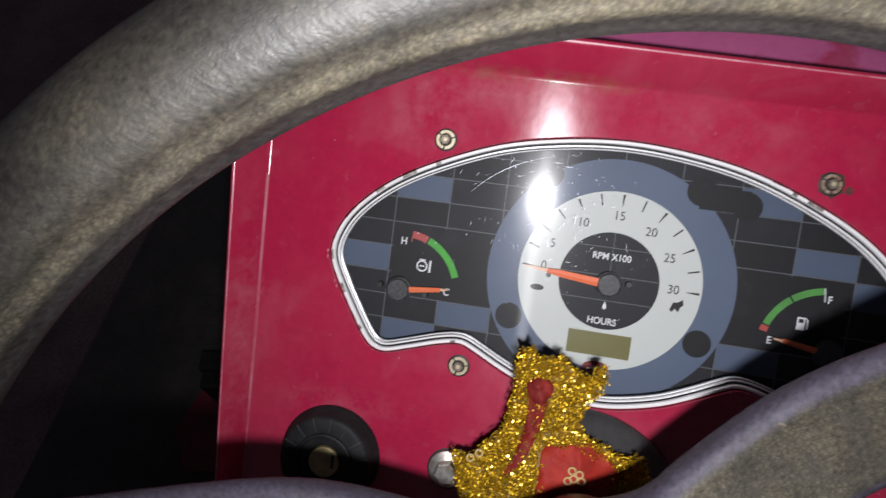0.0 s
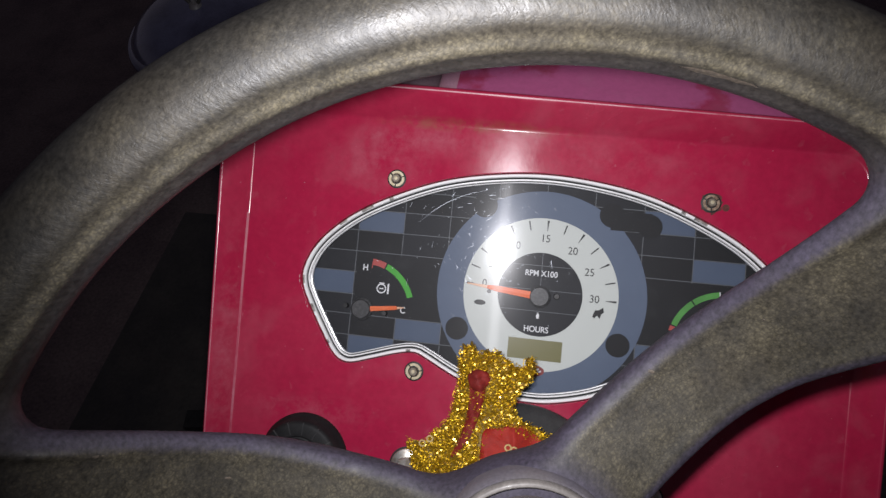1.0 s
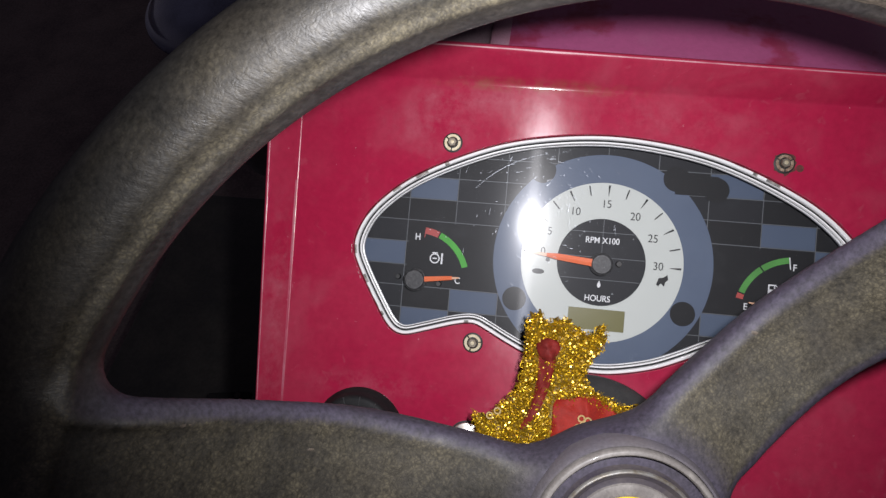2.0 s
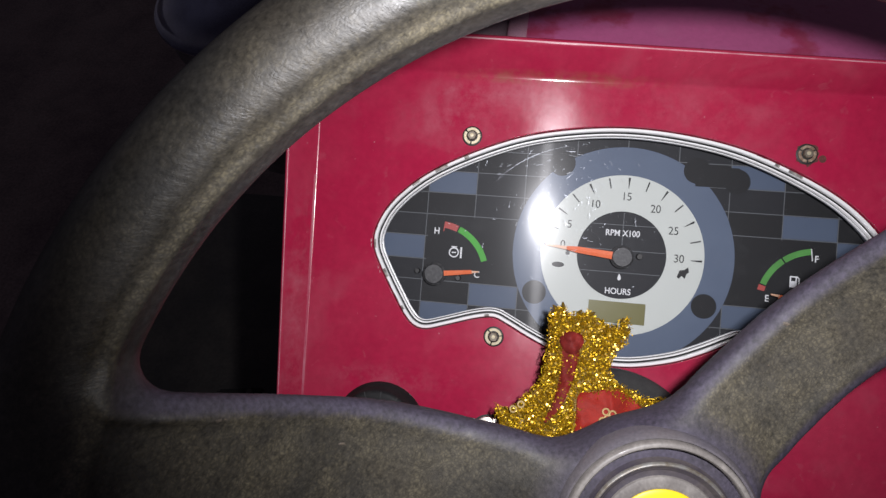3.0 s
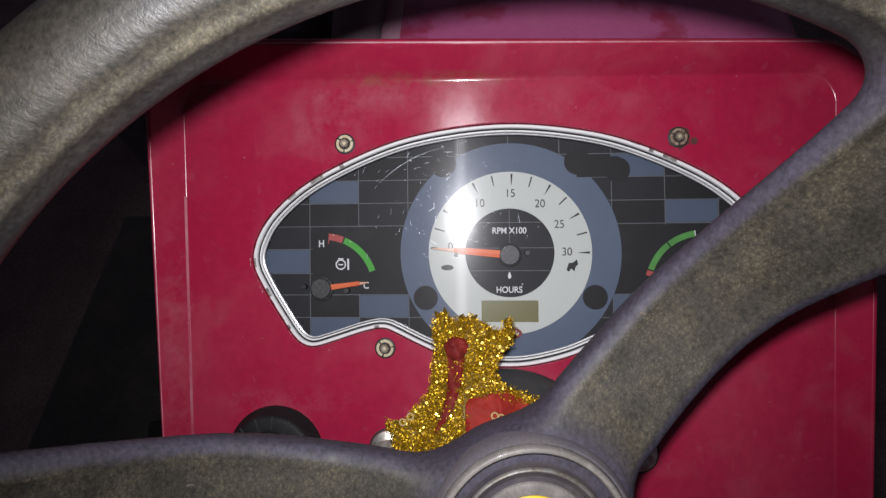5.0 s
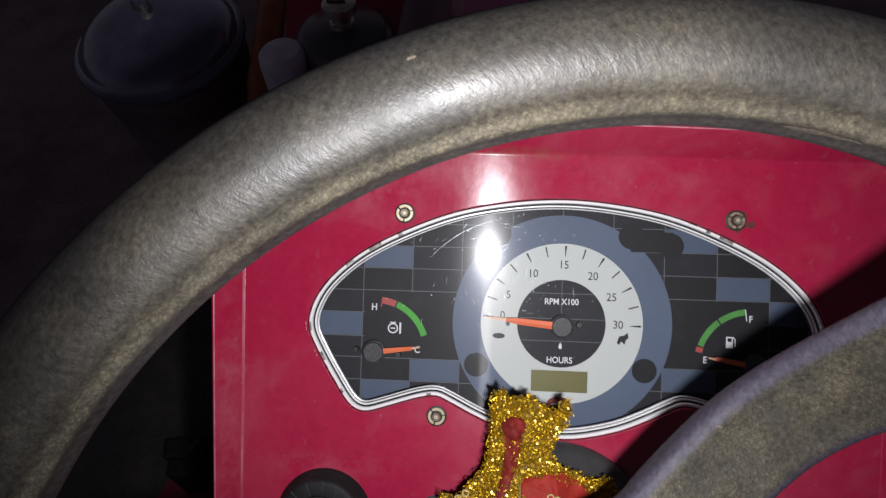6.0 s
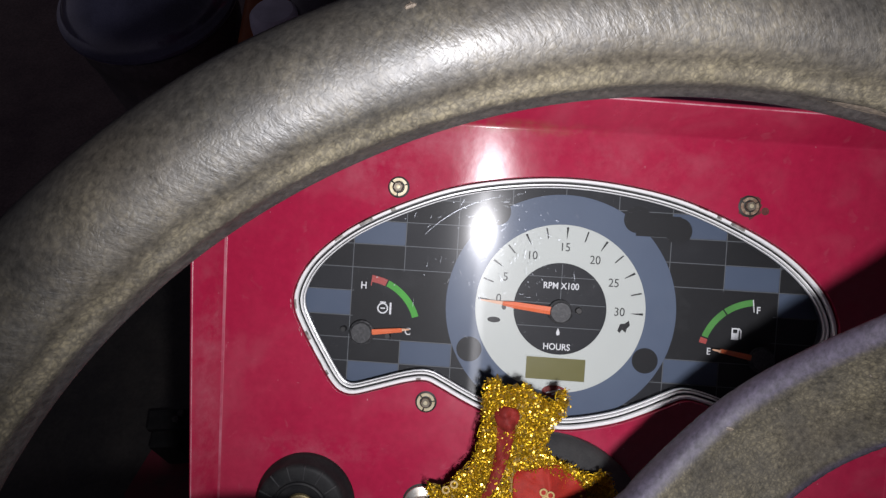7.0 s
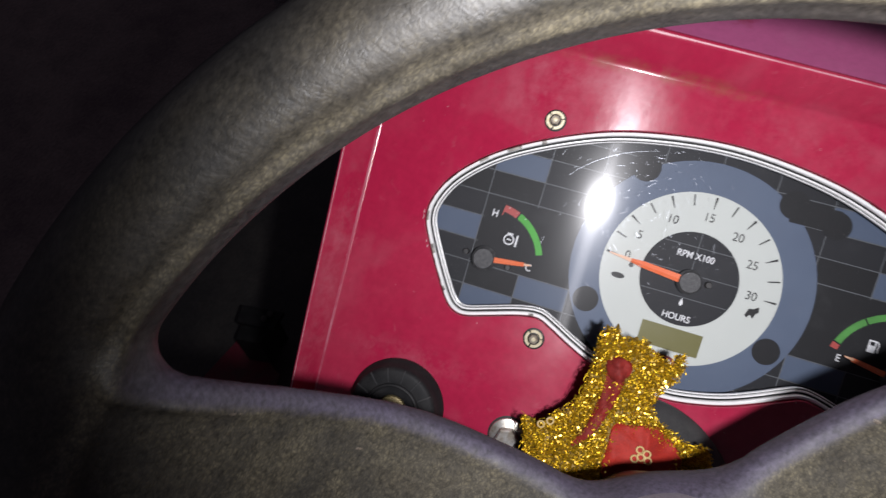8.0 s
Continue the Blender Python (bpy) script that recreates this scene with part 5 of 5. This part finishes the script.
tin = tagged(new("tinsel", me), "glittering gold tinsel flakes", kind="stuff")
tin.parent = cloth
# small round sequins between the flakes
verts, faces = [], []
while len(faces) < 750:
    x, z = rng.uniform(-60, 23), rng.uniform(-166, -87)
    if not inside(x, z, cloth_loop) or (any(inside(x, z, lp) for lp in red_loops) and rng.random() < 0.9):
        continue
    r = rng.choice((rng.uniform(0.25, 0.4), rng.uniform(0.35, 0.65)))
    nor = Vector((rng.gauss(0, 0.3), -1, rng.gauss(0, 0.3))).normalized()
    axis = nor.cross(Vector((0, 0, 1))).normalized()
    side = nor.cross(axis)
    c = Vector((x, cloth_y(x, z) - rng.uniform(1.5, 2.3), z))
    k = len(verts)
    verts += [tuple((c + (axis * math.cos(radians(a)) + side * math.sin(radians(a))) * r - base) / 1000) for a in range(0, 360, 45)]
    faces.append(tuple(range(k, k + 8)))
me = bpy.data.meshes.new("glitter")
me.from_pydata(verts, [], faces)
me.materials.append(sequin_mat)
glitter = tagged(new("glitter", me), "bright round gold sequins", kind="stuff")
glitter.parent = cloth
# loose tufts that stick out at the edge, and sewn-on rings
for x, z, dx, dz in ((-34, -87, -2.5, 2.6), (-31, -86, -0.5, 3.6), (-24, -88, 2.0, 2.6), (-18, -88, 2.5, 1.6), (-3, -91, 0.5, 3.4), (-1, -94, 3.0, 0.6), (20, -126, 2.4, 1.2)):
    y0 = cloth_y(x, z)
    part("tuft", tube([(x, y0, z), (x + dx * 0.5, y0 - 1.4, z + dz * 0.5), (x + dx * 0.75, y0 - 0.6, z + dz * 0.75)], [1.2, 0.8, 0.35], 6), gold_cloth, cloth)
for x, z in ((-8.5, -131.5), (-5.6, -132.0), (-7.6, -134.2), (-4.4, -134.8), (-9.8, -135.6), (-51, -136), (-47.5, -133.5)):
    y0 = cloth_y(x, z) - 3.9
    pts = [(x + 1.45 * math.cos(radians(a)), y0, z + 1.45 * math.sin(radians(a))) for a in range(0, 361, 30)]
    part("sewn_ring", tube(pts, 0.42, 6, False), ring_gold, cloth, "pale gold sewn-on ring")

# ---------------------------------------------------------------- hood and what stands left of it
hood = thing("hood", (40, 60, 20), "dusty crimson sheet-metal tractor hood behind the dashboard", "hood")
hd = Vector((0, 0.574, 0.819)).normalized()
hn = Vector((0, -0.819, 0.574))


def hood_sheet():
    bm = bmesh.new()
    cols = []
    for x, drop in ((-62, 0), (-20, -2), (40, -3), (100, -2), (140, 0), (155, 1.5), (161, 5), (164.5, 11), (165, 40)):
        cols.append([bm.verts.new(Vector((x, 19, 44)) + hd * s - hn * drop) for s in (-14, 0, 40, 120, 260, 420)])
    for a, b in zip(cols, cols[1:]):
        for i in range(len(a) - 1):
            bm.faces.new((a[i], b[i], b[i + 1], a[i + 1]))
    return bm


part("top_sheet", hood_sheet(), hood_paint, hood)
bm = bmesh.new()
cols = [[bm.verts.new(Vector((x, 19, 44)) + hd * s_ - hn * drop) for s_ in (-14, 0, 40, 120, 260, 420)] for x, drop in ((-73.5, 40), (-73.5, 3), (-72.5, 0.4), (-70.5, -0.7), (-63.5, -0.9), (-61.5, -0.3), (-61.0, 0.6))]
for a, b in zip(cols, cols[1:]):
    for i in range(len(a) - 1):
        bm.faces.new((a[i], b[i], b[i + 1], a[i + 1]))
part("edge_strip", bm, hood_edge, hood, "paler worn edge of the hood")
hose = thing("rubber_hose", (-92, 40, 20), "grey-black rubber hose end beside the hood", "hose")
part("hose_body", tube([(-90, 60, 10), (-90, 46, 50), (-88, 52, 90), (-84, 80, 150)], [15, 15.5, 16, 15], 28), hose_mat, hose)
part("clamp", tube([(-90, 52, 30), (-89.8, 50, 38)], 17.0, 24), zinc, hose)

UP = Vector((0, -math.sin(radians(LEAN_BACK)), math.cos(radians(LEAN_BACK))))
CU = Vector((1, 0, 0))
CV = UP.cross(CU)
co = Vector((-377, 257.5, 204))
cleaner = thing("air_cleaner", tuple(co - UP * 260), "glossy black domed air cleaner canister with wing nut", "air cleaner")
# the canister leans a little towards the seat
CUP = Matrix.Rotation(radians(6), 3, "X") @ UP
cf = (co, CU, CUP.cross(CU), CUP)
part("dome", revolve([(0, 0), (30, -1.2), (50, -4.4), (63, -10), (72, -17), (77, -24), (79, -28), (82.6, -29.6), (84.6, -30.4), (85.6, -33), (84.6, -35.6), (81, -36.6)], cf, 72), dome_paint, cleaner, "glossy black domed cover with a rolled bead")
part("bowl", revolve([(79, -36), (79.5, -40), (79.5, -64), (78, -66), (76, -120), (72, -200), (58, -258), (0, -260)], cf, 64), bowl_paint, cleaner, "dull dark lower bowl")
part("clamp_lug", box_bm(co - CUP * 56 - CU * 80 - CV * 20, (12, 22, 14), 2.5, Matrix.Rotation(radians(LEAN_BACK), 3, "X")), bowl_paint, cleaner, "grey lug of the clamp band")
nut = part("wing_nut", revolve([(0, 12), (2.4, 12), (2.6, 5), (5.5, 4), (6.5, 0), (7.5, -1), (8, -3)], cf, 20), bowl_paint, cleaner, "wing nut on a threaded rod")
for s_ in (-1, 1):
    part("wing", tube([co + CUP * 3 + CU * 4 * s_, co + CUP * 8 + CU * 8 * s_, co + CUP * 15 + CU * 8 * s_], [2.0, 1.9, 1.3], 10), dark_steel, nut)
tank = thing("black_filler_housing", (-175, 190, 100), "black plastic filler housing with a steel screw cap", "housing")
to = Vector((-173, 205, 180))
tf = (to, CU, CV, UP)
part("body", revolve([(0, -4), (34, -6), (42, -12), (45, -22), (45, -60), (42, -110), (0, -112)], tf, 48), housing_mat, tank)
part("screw_cap", revolve([(0, 17), (13, 17), (14.6, 16), (15, 10), (13.5, 9), (9, 8.5), (8.5, 0), (10.5, -1), (11, -6)], tf, 40), zinc, tank, "slotted steel screw cap")
part("cap_slot", box_bm(to + UP * 17.2 + CU * -2, (16, 1.2, 3), 0.2, Matrix.Rotation(radians(LEAN_BACK), 3, "X")), ink, tank)
bottle = thing("plastic_bowl", (-240, 180, 70), "cloudy pale plastic filter bowl", "filter bowl")
bo = Vector((-222, 195, 150))
part("bowl", revolve([(0, 2), (16, 1), (20, -3), (21, -10), (20, -60), (15, -74), (0, -76)], (bo, CU, CV, UP), 40), bottle_mat, bottle)
bracket = thing("side_bracket", (-170, 270, 60), "red painted sheet-metal bracket behind the filler housing", "bracket")
part("sheet", box_bm((-165, 272, 218), (158, 3, 96), 1.2), red_paint, bracket)
part("flange", box_bm((-165, 262, 266), (158, 22, 3), 1.2), red_paint, bracket)
part("leg", box_bm((-165, 274, 120), (40, 5, 110), 1.2), red_paint, bracket)
pipe = thing("orange_pipe", (-255, 250, 60), "dull orange hose behind the canister", "hose")
part("pipe_body", tube([(-250, 250, 40), (-262, 262, 140), (-268, 300, 230), (-250, 360, 320)], 14), copper_mat, pipe)

# ---------------------------------------------------------------- the tractor's body under the dashboard


def world_box(lo, hi, bevel=12.0):
    """A bevelled block given by two corners in world metres, returned in dashboard millimetres."""
    c = [(a + b) / 2 * 1000 for a, b in zip(lo, hi)]
    bm = box_bm(c, [(b - a) * 1000 for a, b in zip(lo, hi)], bevel)
    for v in bm.verts:
        v.co = (Gi @ (v.co / 1000)) * 1000
    return bm


chassis = thing("tractor_chassis", tuple(Gi @ Vector((0, 0.4, 0)) * 1000), "dirty dark tractor gearbox, footplate and engine block", "tractor")
part("gearbox", world_box((-0.20, -0.35, 0.0), (0.20, 1.5, 0.56)), dark_steel, chassis)
part("footplate", world_box((-0.62, -0.55, 0.53), (-0.205, 0.42, 0.56), 6), dark_steel, chassis, "worn steel footplate")
part("engine_block", world_box((-0.17, 0.36, 0.565), (0.19, 1.5, 1.02)), dark_steel, chassis)
part("column_cowl", world_box((-0.155, 0.02, 0.562), (0.145, 0.33, 0.86)), red_paint, chassis, "red sheet-metal cowl below the dashboard")


def prism(points, z0, z1):
    """An upright sheet or block over a flat outline in world metres, returned in dashboard millimetres."""
    bm = bmesh.new()
    low = [bm.verts.new(Gi @ Vector((x, y, z0)) * 1000) for x, y in points]
    top = [bm.verts.new(Gi @ Vector((x, y, z1)) * 1000) for x, y in points]
    bridge(bm, [low, top])
    bm.faces.new(low)
    bm.faces.new(top)
    return bm


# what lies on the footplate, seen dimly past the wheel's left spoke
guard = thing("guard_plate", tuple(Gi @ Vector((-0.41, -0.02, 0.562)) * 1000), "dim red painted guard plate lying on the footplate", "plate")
part("sheet", prism([(-0.436, 0.012), (-0.452, -0.045), (-0.42, -0.09), (-0.35, -0.08), (-0.362, -0.012), (-0.42, 0.02)], 0.562, 0.567), dark_plate_red, guard)
pedal = thing("pedal_bracket", tuple(Gi @ Vector((-0.39, 0.02, 0.567)) * 1000), "black bolted pedal bracket standing on the footplate", "bracket")
part("upright", prism([(-0.412, 0.03), (-0.408, -0.006), (-0.378, -0.002), (-0.372, 0.036)], 0.568, 0.632), switch_black, pedal)
part("cap_plate", prism([(-0.418, 0.034), (-0.414, 0.012), (-0.368, 0.018), (-0.366, 0.042)], 0.632, 0.640), switch_black, pedal)
for bx, by in ((-0.384, 0.026), (-0.380, 0.034)):
    part("bolt_head", prism([(bx + 0.004 * math.cos(radians(a)), by + 0.004 * math.sin(radians(a))) for a in range(0, 360, 60)], 0.640, 0.644), dark_steel, pedal)
